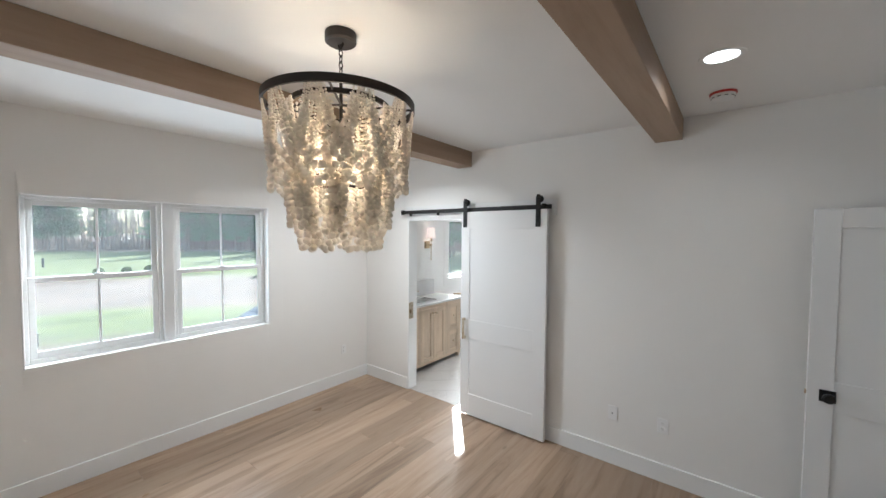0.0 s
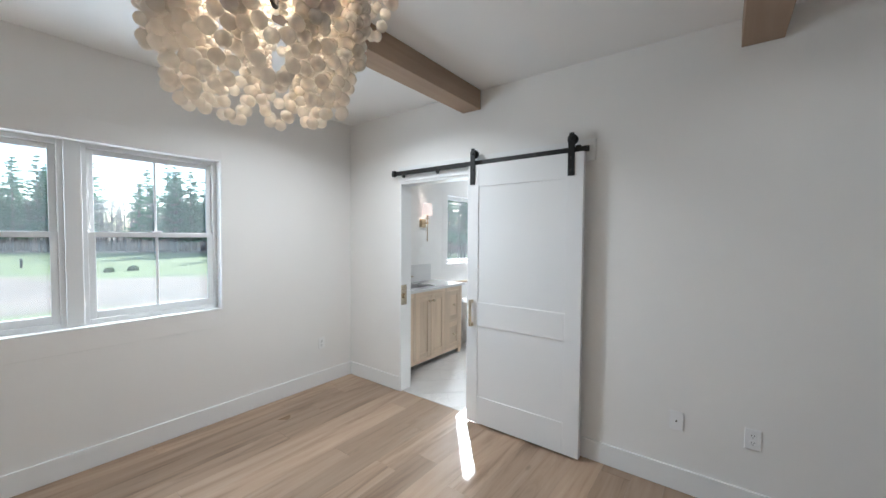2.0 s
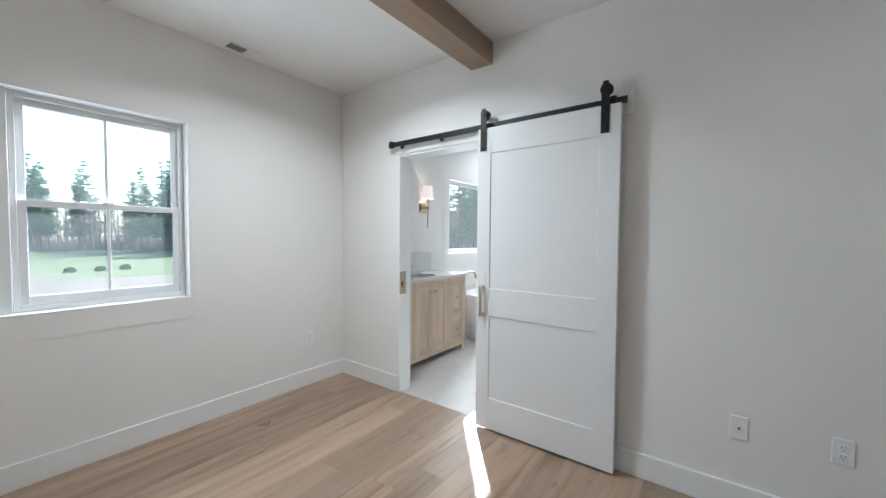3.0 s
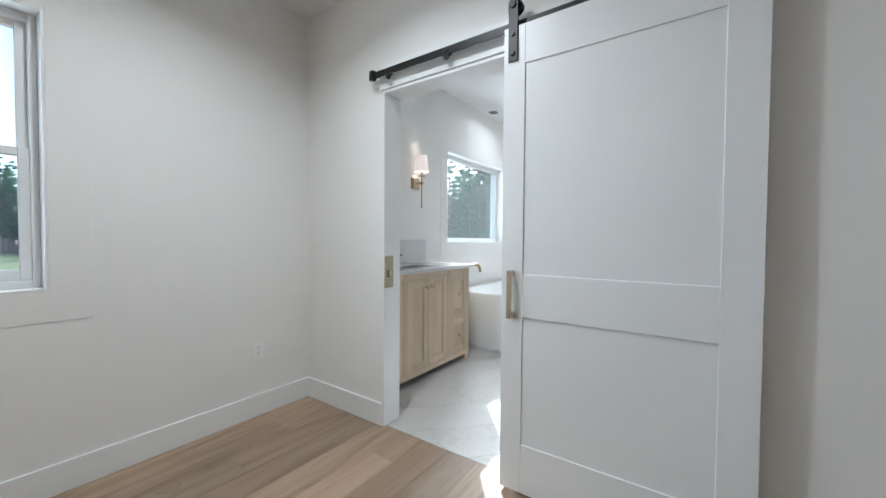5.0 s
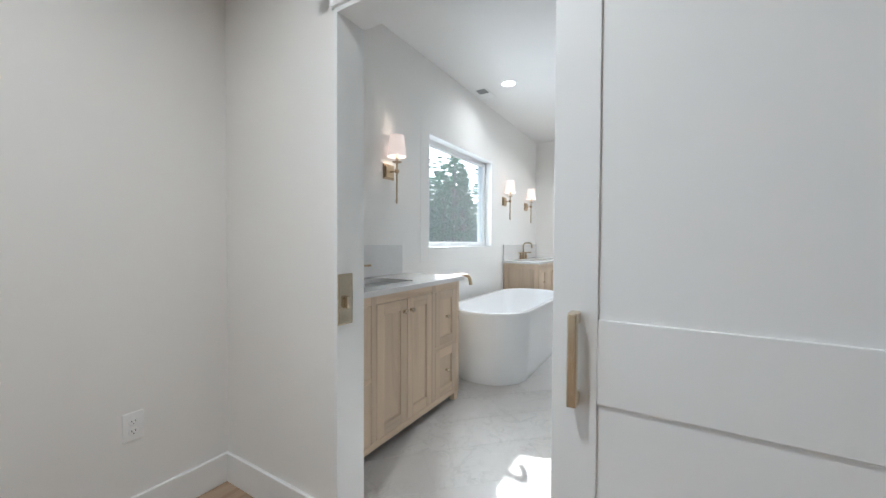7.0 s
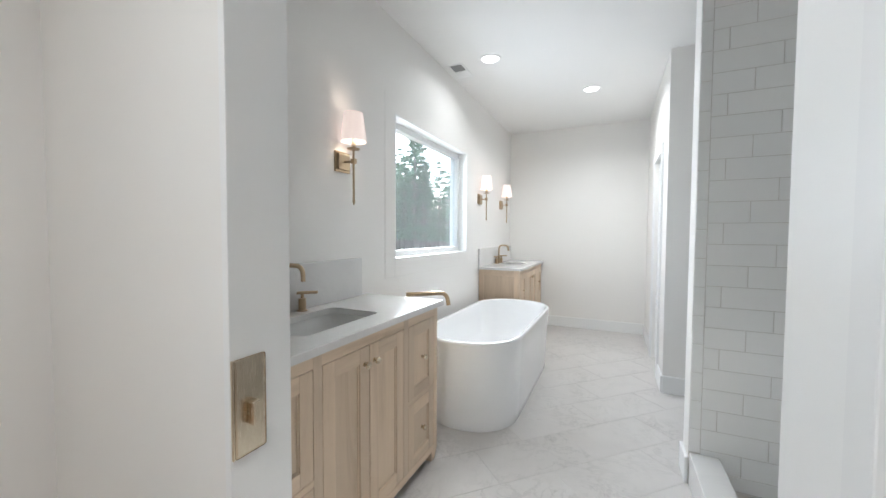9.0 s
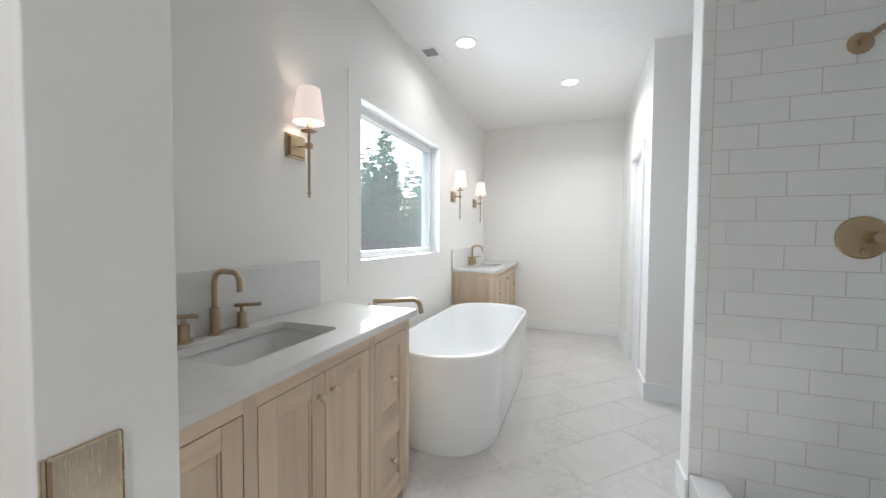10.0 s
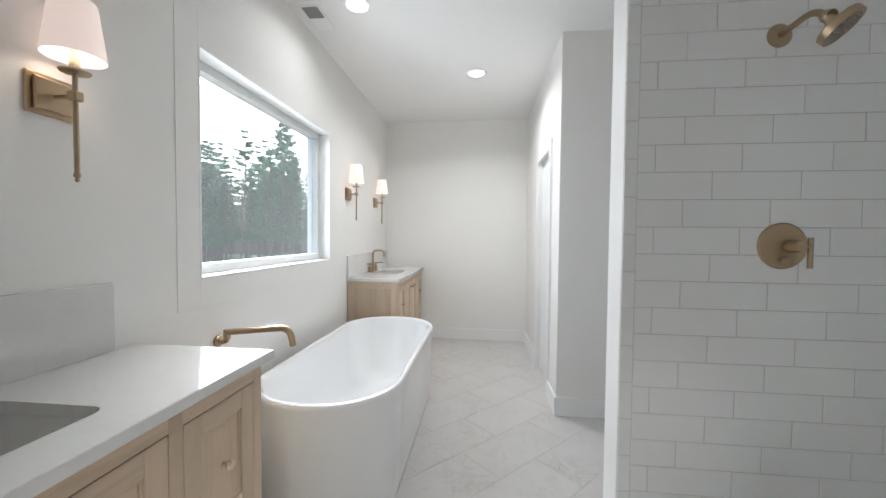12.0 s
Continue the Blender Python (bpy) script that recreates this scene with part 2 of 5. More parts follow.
def leafy(name, lo, hi):
    n = Nodes(name, 0.75)
    geo = n.node("ShaderNodeNewGeometry")
    info = n.node("ShaderNodeObjectInfo")
    col = n.mix(lo, hi, geo.outputs["Random Per Island"])
    col = n.mix(col, tuple(c * 0.7 for c in lo), n.math("MULTIPLY", info.outputs["Random"], 0.4))
    n.colour(col)
    through_light = n.node("ShaderNodeBsdfTranslucent")
    n.link(col, through_light.inputs["Color"])
    both = n.node("ShaderNodeMixShader", Fac=0.6)
    n.link(n.b.outputs[0], both.inputs[1]), n.link(through_light.outputs[0], both.inputs[2])
    n.link(both.outputs[0], n.t.nodes["Material Output"].inputs["Surface"])
    return n.mat


leafy("pine_needles", (0.08, 0.18, 0.11), (0.27, 0.43, 0.26))
leafy("bare_twigs", (0.32, 0.27, 0.265), (0.48, 0.42, 0.41))
leafy("woods_haze", (0.11, 0.09, 0.085), (0.30, 0.25, 0.235))
leafy("shrub_leaves", (0.05, 0.09, 0.03), (0.10, 0.15, 0.05))
n = Nodes("bark", 0.9)
v = n.coords((4, 4, 0.6))
n.colour(n.mix((0.13, 0.105, 0.095), (0.27, 0.23, 0.205), n.noise(v, 2.0, 5)))
n.bump(n.noise(v, 6.0), 0.6, 0.03)

n = Nodes("shingle", 0.9)
info = n.node("ShaderNodeObjectInfo")
n.colour(n.mix(n.mix((0.10, 0.115, 0.14), (0.19, 0.21, 0.25), info.outputs["Random"]), (0.13, 0.14, 0.16), n.noise(n.coords(), 120.0)))
n.bump(n.noise(n.coords(), 300.0), 0.5, 0.003)


# ---- building blocks ----
def add_box(bm, x0, x1, y0, y1, z0, z1, bevel=0.0, seg=2):
    made = bmesh.ops.create_cube(bm, size=1.0)["verts"]
    for v in made:
        v.co = Vector((x0 + (v.co.x + 0.5) * (x1 - x0), y0 + (v.co.y + 0.5) * (y1 - y0), z0 + (v.co.z + 0.5) * (z1 - z0)))
    if bevel:
        edges = list({e for v in made for e in v.link_edges})
        bmesh.ops.bevel(bm, geom=edges, offset=bevel, segments=seg, affect="EDGES", profile=0.5)
    return bm


def box(x0, x1, y0, y1, z0, z1, bevel=0.0, seg=2):
    return add_box(bmesh.new(), min(x0, x1), max(x0, x1), min(y0, y1), max(y0, y1), min(z0, z1), max(z0, z1), bevel, seg)


def lathe(profile, seg=32, axis="z", at=(0, 0, 0)):
    """A turned body from (radius, height) pairs, round z, x or y."""
    bm = bmesh.new()
    rings = []
    for r, h in profile:
        if r < 1e-5:
            rings.append([bm.verts.new((0, 0, h))])
        else:
            rings.append([bm.verts.new((r * math.cos(2 * math.pi * k / seg), r * math.sin(2 * math.pi * k / seg), h)) for k in range(seg)])
    for a, b in zip(rings, rings[1:]):
        for k in range(seg):
            j = (k + 1) % seg
            if len(a) == 1 and len(b) == 1:
                continue
            if len(a) == 1:
                bm.faces.new((a[0], b[j], b[k]))
            elif len(b) == 1:
                bm.faces.new((a[k], a[j], b[0]))
            else:
                bm.faces.new((a[k], a[j], b[j], b[k]))
    turn = {"z": Matrix(), "x": Matrix.Rotation(radians(90), 4, "Y"), "y": Matrix.Rotation(radians(-90), 4, "X")}[axis]
    bmesh.ops.transform(bm, matrix=Matrix.Translation(at) @ turn, verts=bm.verts)
    bmesh.ops.recalc_face_normals(bm, faces=bm.faces)
    for f in bm.faces:
        f.smooth = True
    return bm


def tube(points, radius, seg=12, caps=True):
    """A round bar along a line of points; radius may be one per point."""
    bm = bmesh.new()
    pts = [Vector(p) for p in points]
    rad = radius if isinstance(radius, (list, tuple)) else [radius] * len(pts)
    rings, up = [], None
    for k, p in enumerate(pts):
        way = (pts[min(k + 1, len(pts) - 1)] - pts[max(k - 1, 0)]).normalized()
        if up is None:
            up = way.orthogonal().normalized()
        up = (up - way * up.dot(way)).normalized()
        side = way.cross(up)
        rings.append([bm.verts.new(p + rad[k] * (math.cos(2 * math.pi * j / seg) * up + math.sin(2 * math.pi * j / seg) * side)) for j in range(seg)])
    for a, b in zip(rings, rings[1:]):
        for j in range(seg):
            bm.faces.new((a[j], a[(j + 1) % seg], b[(j + 1) % seg], b[j]))
    if caps:
        bm.faces.new(rings[0][::-1]), bm.faces.new(rings[-1])
    bmesh.ops.recalc_face_normals(bm, faces=bm.faces)
    for f in bm.faces:
        f.smooth = True
    return bm


def bend(points, radius, steps=8):
    """Rounds the inner corners of a line of points."""
    pts = [Vector(p) for p in points]
    out = [pts[0]]
    for a, b, c in zip(pts, pts[1:], pts[2:]):
        p, q = b + (a - b).normalized() * radius, b + (c - b).normalized() * radius
        for k in range(steps + 1):
            t = k / steps
            out.append(p * (1 - t) ** 2 + b * 2 * t * (1 - t) + q * t * t)
    out.append(pts[-1])
    return out


def mesh_object(name, bm, material, smooth=35):
    data = bpy.data.meshes.new(name)
    bm.to_mesh(data)
    bm.free()
    round_faces = smooth >= 50 or any(p.use_smooth for p in data.polygons)
    data.polygons.foreach_set("use_smooth", [round_faces] * len(data.polygons))
    if round_faces:
        data.set_sharp_from_angle(angle=radians(smooth or 35))
    data.materials.append(MATS[material])
    return new(name, data)


def part(name, bm, material, parent, label="", smooth=35):
    ob = mesh_object(name, bm, material, smooth)
    ob.parent = parent
    if label:
        ob["label"] = label
    return ob


def thing(name, at, label, category, group="", turn=0.0):
    ob = new(name)
    ob.empty_display_size = 0.1
    ob.matrix_basis = pose(*at, 0, 0, turn)
    return tagged(ob, label, category, group)


def structure(name, bm, material, label, category, smooth=35):
    return tagged(mesh_object(name, bm, material, smooth), label, category, kind="structure")


# ---- plan ----
WX = -3.67          # window wall, inner face
BY = 3.757          # barn door wall, bedroom face
TY = 3.888          # the same wall, bathroom face
FY = 8.760          # far wall of the bathroom
EX, SY = 1.45, -0.9  # bedroom's hidden sides; SY drawn in to raise the bounce light
CEIL = 2.74         # bedroom ceiling
CEILB = 2.81        # bathroom ceiling
OUT = WX - 0.20     # outer face of the window wall
OX0, OX1, OZ = -2.912, -2.02, 2.058   # the doorway
BW = (0.725, 2.445, 0.92, 2.145)      # bedroom window y, y, z, z
TW = (5.545, 6.966, 1.118, 2.163)      # bathroom window
SX, S0, S1 = -1.86, 5.555, 5.70      # shower wall: end, front, back
CX, CY = -1.85, 6.80                  # corner of the water closet wall

# window wall in two rooms, with the openings left free
bm = bmesh.new()
ys = [SY - 0.15, BW[0], BW[1], TW[0], TW[1], FY + 0.15]
for a, b in ((ys[0], ys[1]), (ys[2], ys[3]), (ys[4], ys[5])):
    add_box(bm, OUT, WX, a, b, -0.2, CEIL + 0.2)
for y0, y1, z0, z1 in (BW, TW):
    add_box(bm, OUT, WX, y0, y1, -0.2, z0)
    add_box(bm, OUT, WX, y0, y1, z1, CEIL + 0.2)
wall_west = structure("wall_west", bm, "wall_paint", "white painted drywall with two window openings", "wall")

bm = bmesh.new()
add_box(bm, WX, OX0, BY, TY, -0.1, CEIL + 0.1)
add_box(bm, OX1, EX + 0.15, BY, TY, -0.1, CEIL + 0.1)
add_box(bm, OX0, OX1, BY, TY, OZ, CEIL + 0.1)
add_box(bm, WX, -0.3, BY + 0.077, TY, CEIL + 0.1, CEILB + 0.1)
structure("wall_north", bm, "wall_paint", "white painted wall with the bathroom doorway", "wall")
structure("wall_east", box(EX, EX + 0.15, SY, BY, -0.1, CEIL + 0.1), "wall_paint", "unseen plain white wall closing the bedroom", "wall")
# unseen wall, set close behind the camera to return more light
structure("wall_south", box(WX, EX + 0.15, SY - 0.15, SY, -0.1, CEIL + 0.1), "wall_paint", "unseen plain white wall closing the bedroom", "wall")
structure("wall_far", box(WX, -0.3, FY, FY + 0.15, -0.1, CEILB + 0.1), "wall_paint", "plain white painted wall behind the second vanity", "wall")
structure("wall_shower_side", box(-0.45, -0.3, TY, FY, -0.1, CEILB + 0.1), "wall_paint", "plain white wall closing the shower", "wall")

# wall round the closet: short face towards the camera, side with a doorway
DY0, DY1, DZ = 7.165, 7.79, 2.06
structure("wall_closet_front", box(CX, -0.45, CY, CY + 0.12, -0.1, CEILB + 0.1), "wall_paint", "plain white painted end wall of the closet", "wall")
structure("wall_closet_near", box(CX, CX + 0.12, CY + 0.12, DY0, -0.1, CEILB + 0.1), "wall_paint", "white painted wall beside the closet doorway", "wall")
structure("wall_closet_far", box(CX, CX + 0.12, DY1, FY, -0.1, CEILB + 0.1), "wall_paint", "white painted wall beyond the closet doorway", "wall")
structure("wall_closet_header", box(CX, CX + 0.12, DY0, DY1, DZ, CEILB + 0.1), "wall_paint", "white painted wall above the closet doorway", "wall")
wall_shower = structure("wall_shower", box(SX, -0.45, S0, S1, -0.1, CEILB + 0.1), "wall_paint", "shower wall faced with white subway tile", "wall")

structure("ceiling_bedroom", box(OUT, EX + 0.15, SY - 0.15, BY + 0.075, CEIL, CEIL + 0.2), "ceiling_paint", "flat white painted bedroom ceiling", "ceiling")
structure("ceiling_bathroom", box(OUT, -0.3, BY + 0.075, FY + 0.15, CEILB, CEILB + 0.2), "ceiling_paint", "flat white painted bathroom ceiling", "ceiling")
floor_bed = structure("floor_bedroom", box(WX, EX, SY, BY + 0.015, -0.12, -0.012), "dark_slot", "pale oak plank floor", "floor")
floor_bath = structure("floor_bathroom", box(WX, -0.45, BY + 0.015, FY, -0.12, -0.0012), "pale_grout", "pale marble-look tile floor laid diagonally", "floor")

# baseboards
BBH, BBT = 0.14, 0.016
for x0, x1, y0, y1 in ((WX, WX + BBT, SY, BY), (WX + BBT, OX0 - 0.0, BY - BBT, BY), (OX1 + 0.02, EX, BY - BBT, BY),
                       (WX, WX + BBT, 5.19, 7.35), (WX + 0.53, CX - BBT, FY - BBT, FY), (CX - BBT, CX, CY - BBT, DY0 - 0.07), (CX - BBT, CX, DY1 + 0.07, FY),
                       (CX, -0.45, CY - BBT, CY), (SX - BBT, SX, S0 - 0.01, S1 + BBT), (SX, -0.45, S1, S1 + BBT)):
    structure("baseboard", box(x0, x1, y0, y1, 0.0, BBH, 0.003), "trim_paint", "flat white painted baseboard", "baseboard")


def casing(y0, y1, z0, z1, wide, thick, x):
    """Flat boards round a window, painted with the wall."""
    for a, b, c, d in ((y0 - wide, y0, z0 - wide, z1 + wide), (y1, y1 + wide, z0 - wide, z1 + wide), (y0, y1, z1, z1 + wide), (y0, y1, z0 - wide, z0)):
        structure("trim", box(x, x + thick, a, b, c, d, 0.001), "wall_paint", "flat window casing painted white", "trim")


casing(*BW, 0.14, 0.003, WX)
casing(*TW, 0.125, 0.0025, WX)


# ---- windows ----
def frame_boxes(bm, x0, x1, y0, y1, z0, z1, w, wb=None):
    wb = wb or w
    add_box(bm, x0, x1, y0, y0 + w, z0, z1, 0.003)
    add_box(bm, x0, x1, y1 - w, y1, z0, z1, 0.003)
    add_box(bm, x0, x1, y0 + w, y1 - w, z1 - w, z1, 0.003)
    add_box(bm, x0, x1, y0 + w, y1 - w, z0, z0 + wb, 0.003)
    return bm


def pane(y0, y1, z0, z1, x, parent):
    p = part("pane", box(x - 0.003, x + 0.003, y0, y1, z0, z1), "glass", parent, "clear glass pane", 0)
    p.visible_shadow = False
    return p


window_1 = tagged(new("window_1"), "white vinyl twin double-hung window with clear panes", "window", kind="structure")
window_2 = tagged(new("window_2"), "white vinyl picture window above the bathtub", "window", kind="structure")
window_1.location, window_2.location = (WX, 0, 0), (WX, 0, 0)
y0, y1, z0, z1 = BW
mid = (y0 + y1) / 2
part("liner", frame_boxes(bmesh.new(), -0.095, 0.004, y0, y1, z0, z1, 0.012), "trim_paint", window_1)
part("mullion", box(-0.13, -0.055, mid - 0.042, mid + 0.042, z0 + 0.012, z1 - 0.012, 0.004), "vinyl", window_1)
for a, b in ((y0 + 0.012, mid - 0.042), (mid + 0.042, y1 - 0.012)):
    za, zb = z0 + 0.012, z1 - 0.012
    fr = part("window_frame", frame_boxes(bmesh.new(), -0.14, -0.075, a, b, za, zb, 0.028, 0.034), "vinyl", window_1)
    meet = (za + zb) / 2
    low = part("lower_sash", frame_boxes(bmesh.new(), -0.108, -0.085, a + 0.028, b - 0.028, za + 0.034, meet + 0.018, 0.036, 0.05), "vinyl", window_1)
    upp = part("upper_sash", frame_boxes(bmesh.new(), -0.134, -0.111, a + 0.028, b - 0.028, meet - 0.018, zb - 0.028, 0.036, 0.036), "vinyl", window_1)
    pane(a + 0.06, b - 0.06, za + 0.08, meet - 0.016, -0.0965, low)
    pane(a + 0.06, b - 0.06, meet + 0.016, zb - 0.062, -0.1225, upp)
    c = (a + b) / 2
    part("muntin", box(-0.104, -0.089, c - 0.008, c + 0.008, za + 0.08, meet - 0.014, 0.003), "vinyl", low)
    part("muntin", box(-0.130, -0.115, c - 0.008, c + 0.008, meet + 0.014, zb - 0.062, 0.003), "vinyl", upp)
    part("sash_lock", box(-0.09, -0.072, c - 0.03, c + 0.03, meet + 0.018, meet + 0.03, 0.004), "vinyl", low)
y0, y1, z0, z1 = TW
part("liner", frame_boxes(bmesh.new(), -0.095, 0.004, y0, y1, z0, z1, 0.012), "trim_paint", window_2)
fr = part("window_frame", frame_boxes(bmesh.new(), -0.15, -0.085, y0 + 0.012, y1 - 0.012, z0 + 0.012, z1 - 0.012, 0.048), "vinyl", window_2)
pane(y0 + 0.055, y1 - 0.055, z0 + 0.055, z1 - 0.055, -0.12, fr)

# ---- doorway liner, header board, barn door ----
bm = bmesh.new()
add_box(bm, OX0, OX0 + 0.018, BY - 0.010, TY + 0.005, 0.0, OZ, 0.002)
add_box(bm, OX1 - 0.018, OX1, BY - 0.010, TY + 0.005, 0.0, OZ, 0.002)
add_box(bm, OX0 + 0.018, OX1 - 0.018, BY - 0.010, TY + 0.005, OZ - 0.018, OZ, 0.002)
structure("trim_doorway", bm, "trim_paint", "white painted doorway liner", "trim")
structure("trim_header", box(-2.925, -1.09, BY - 0.019, BY, OZ + 0.002, 2.205, 0.002), "trim_paint", "flat white board carrying the sliding rail", "trim")


def barn_door():
    t = thing("barn_door", (-1.60, 3.68, 0.0), "white painted two-panel sliding barn door, slid open on a black rail", "sliding door")
    x0, x1, y0, y1 = -0.462, 0.457, -0.02, 0.02
    zs = (0.015, 0.236, 0.813, 1.007, 1.938, 2.112)
    s0, s1 = -0.36, 0.345
    part("stile", box(x0, s0, y0, y1, zs[0], zs[5], 0.002), "door_paint", t)
    part("stile", box(s1, x1, y0, y1, zs[0], zs[5], 0.002), "door_paint", t)
    for a, b in ((zs[0], zs[1]), (zs[2], zs[3]), (zs[4], zs[5])):
        part("rail", box(s0, s1, y0, y1, a, b, 0.002), "door_paint", t)
    for a, b in ((zs[1], zs[2]), (zs[3], zs[4])):
        part("panel", box(s0, s1, y0 + 0.007, y1 - 0.007, a, b), "door_paint", t)
    # square brass pull
    h = part("handle", box(-0.419, -0.397, -0.064, -0.046, 0.809, 1.024, 0.004), "pale_brass", t, "square satin brass pull")
    for z in (0.809, 0.996):
        part("post", box(-0.419, -0.397, -0.048, -0.02, z, z + 0.028, 0.003), "pale_brass", h)
    for x in (-0.415, 0.375):
        st = part("hanger", box(x - 0.023, x + 0.023, -0.0275, -0.0205, 1.955, 2.20, 0.002), "black_metal", t, "black steel hanger strap")
        part("wheel", lathe([(0, -0.012), (0.034, -0.012), (0.034, -0.006), (0.029, -0.004), (0.029, 0.004), (0.034, 0.006), (0.034, 0.012), (0, 0.012)], 28, "y", (x, 0.004, 2.205)), "black_metal", st)
        part("cap", lathe([(0, -0.009), (0.012, -0.009), (0.016, -0.005), (0.016, 0.0), (0, 0.0)], 6, "y", (x, -0.0275, 2.205)), "black_metal", st)
        bm = bmesh.new()
        add_box(bm, x - 0.023, x + 0.023, -0.0275, -0.0205, 2.20, 2.225, 0.0)
        add_box(bm, x - 0.015, x + 0.015, -0.0275, -0.0205, 2.225, 2.245, 0.0)
        part("strap_end", bm, "black_metal", st)
        for z in (1.99, 2.075):
            part("bolt", lathe([(0, -0.008), (0.008, -0.008), (0.010, -0.004), (0.010, 0.0), (0, 0.0)], 6, "y", (x, -0.0275, z)), "bronze", st)


def barn_rail():
    t = thing("sliding_rail", (-2.05, 3.72, 2.135), "flat black steel sliding door rail with end stops", "rail")
    part("bar", box(-0.925, 0.93, -0.024, -0.016, -0.020, 0.020, 0.0015), "black_metal", t)
    for x in (-0.78, -0.36, 0.09, 0.55, 0.86):
        part("spacer", lathe([(0, -0.016), (0.011, -0.016), (0.011, 0.018), (0, 0.018)], 12, "y", (x, 0, 0)), "black_metal", t)
        part("bolt_head", lathe([(0, -0.007), (0.009, -0.007), (0.011, -0.003), (0.011, 0), (0, 0)], 6, "y", (x, -0.024, 0)), "bronze", t)
    for x in (-0.89, 0.86):
        part("end_stop", box(x - 0.016, x + 0.016, -0.040, -0.010, -0.028, 0.028, 0.003), "black_metal", t)
    for x in (-0.77, -0.36):
        part("anti_jump_disc", lathe([(0, -0.006), (0.016, -0.006), (0.016, 0.006), (0, 0.006)], 16, "y", (x, -0.02, -0.03)), "black_metal", t)


def bedroom_door():
    t = thing("panel_door", (0.518, 3.62, 0.0), "white painted two-panel door standing open against the wall", "door")
    w, z0, z1 = 0.81, 0.012, 2.045
    part("stile", box(0, 0.112, -0.018, 0.018, z0, z1, 0.002), "door_paint", t)
    part("stile", box(w - 0.112, w, -0.018, 0.018, z0, z1, 0.002), "door_paint", t)
    for a, b in ((z0, 0.25), (0.86, 1.04), (1.935, z1)):
        part("rail", box(0.112, w - 0.112, -0.018, 0.018, a, b, 0.002), "door_paint", t)
    for a, b in ((0.25, 0.86), (1.04, 1.935)):
        part("panel", box(0.112, w - 0.112, -0.009, 0.009, a, b), "door_paint", t)
    k = part("knob", lathe([(0, -0.062), (0.022, -0.062), (0.028, -0.056), (0.028, -0.040), (0.012, -0.032), (0.012, -0.004), (0, -0.004)], 28, "y", (0.086, -0.018, 0.953)), "black_metal", t, "matt black door knob on a square plate")
    part("rosette", box(0.051, 0.121, -0.026, -0.018, 0.918, 0.988, 0.002), "black_metal", k)
    part("latch", box(-0.009, 0.0, -0.008, 0.008, 0.94, 0.968, 0.003), "pale_brass", t)


def wall_plate(at, turn, kind):
    """A wall plate that faces -y before its turn."""
    label = {"duplex": "white duplex outlet plate on the wall", "coax": "white cable socket plate on the wall"}[kind]
    t = thing("wall_outlet", at, label, "outlet", "", turn)
    part("plate", box(-0.036, 0.036, -0.006, 0.0, -0.058, 0.058, 0.003), "plastic", t)
    if kind == "duplex":
        for z in (-0.02, 0.02):
            f = part("socket", lathe([(0, -0.0085), (0.0155, -0.0085), (0.017, -0.006), (0, -0.006)], 24, "y", (0, 0, z)), "plastic", t)
            for x in (-0.006, 0.006):
                part("slot", box(x - 0.001, x + 0.001, -0.0092, -0.0086, z - 0.001, z + 0.007), "dark_slot", f)
            part("ground_hole", lathe([(0, -0.0092), (0.0022, -0.0092), (0.0022, -0.0086), (0, -0.0086)], 10, "y", (0, 0, z - 0.008)), "dark_slot", f)
    else:
        part("connector", lathe([(0, -0.016), (0.0045, -0.016), (0.0045, -0.006), (0, -0.006)], 12, "y"), "bronze", t)


def recessed_light(x, y, power, top=CEIL):
    t = thing("recessed_light", (x, y, top), "white recessed ceiling downlight, switched on", "downlight", "recessed lights")
    part("trim_ring", lathe([(0.068, -0.002), (0.072, -0.006), (0.090, -0.005), (0.094, 0.0), (0.068, 0.0)], 40), "plastic", t)
    part("lens", lathe([(0, -0.003), (0.069, -0.003), (0.069, 0.0), (0, 0.0)], 40), "lens_glow", t, "glowing frosted lens")
    area_lamp("downlight", (x, y, top - 0.012), (x, y, 0), 0.13, 0.13, power, (1.0, 0.94, 0.87), True)


def ceiling_vent(x0, x1, y0, y1, open_part, top=CEIL):
    cx, cy = (x0 + x1) / 2, (y0 + y1) / 2
    t = thing("ceiling_vent", (cx, cy, top), "white ceiling register with a grey louvred opening", "vent")
    a, b = (x1 - x0) / 2, (y1 - y0) / 2
    bm = bmesh.new()
    w = 0.016
    add_box(bm, -a, a, -b, -b + w, -0.006, 0, 0.002), add_box(bm, -a, a, b - w, b, -0.006, 0, 0.002)
    add_box(bm, -a, -a + w, -b + w, b - w, -0.006, 0, 0.002), add_box(bm, a - w, a, -b + w, b - w, -0.006, 0, 0.002)
    part("frame", bm, "plastic", t)
    lo = -b + w
    hi = lo + (2 * b - 2 * w) * open_part
    part("backing", box(-a + w, a - w, lo, hi, -0.0015, -0.0005), "vent_grey", t)
    part("cover", box(-a + w, a - w, hi, b - w, -0.004, 0, 0.001), "plastic", t)
    n_slats = 7
    for k in range(n_slats):
        x = -a + w + (2 * a - 2 * w) * (k + 0.5) / n_slats
        part("slat", box(x - 0.0012, x + 0.0012, lo, hi, -0.007, -0.0015), "vent_grey", t)


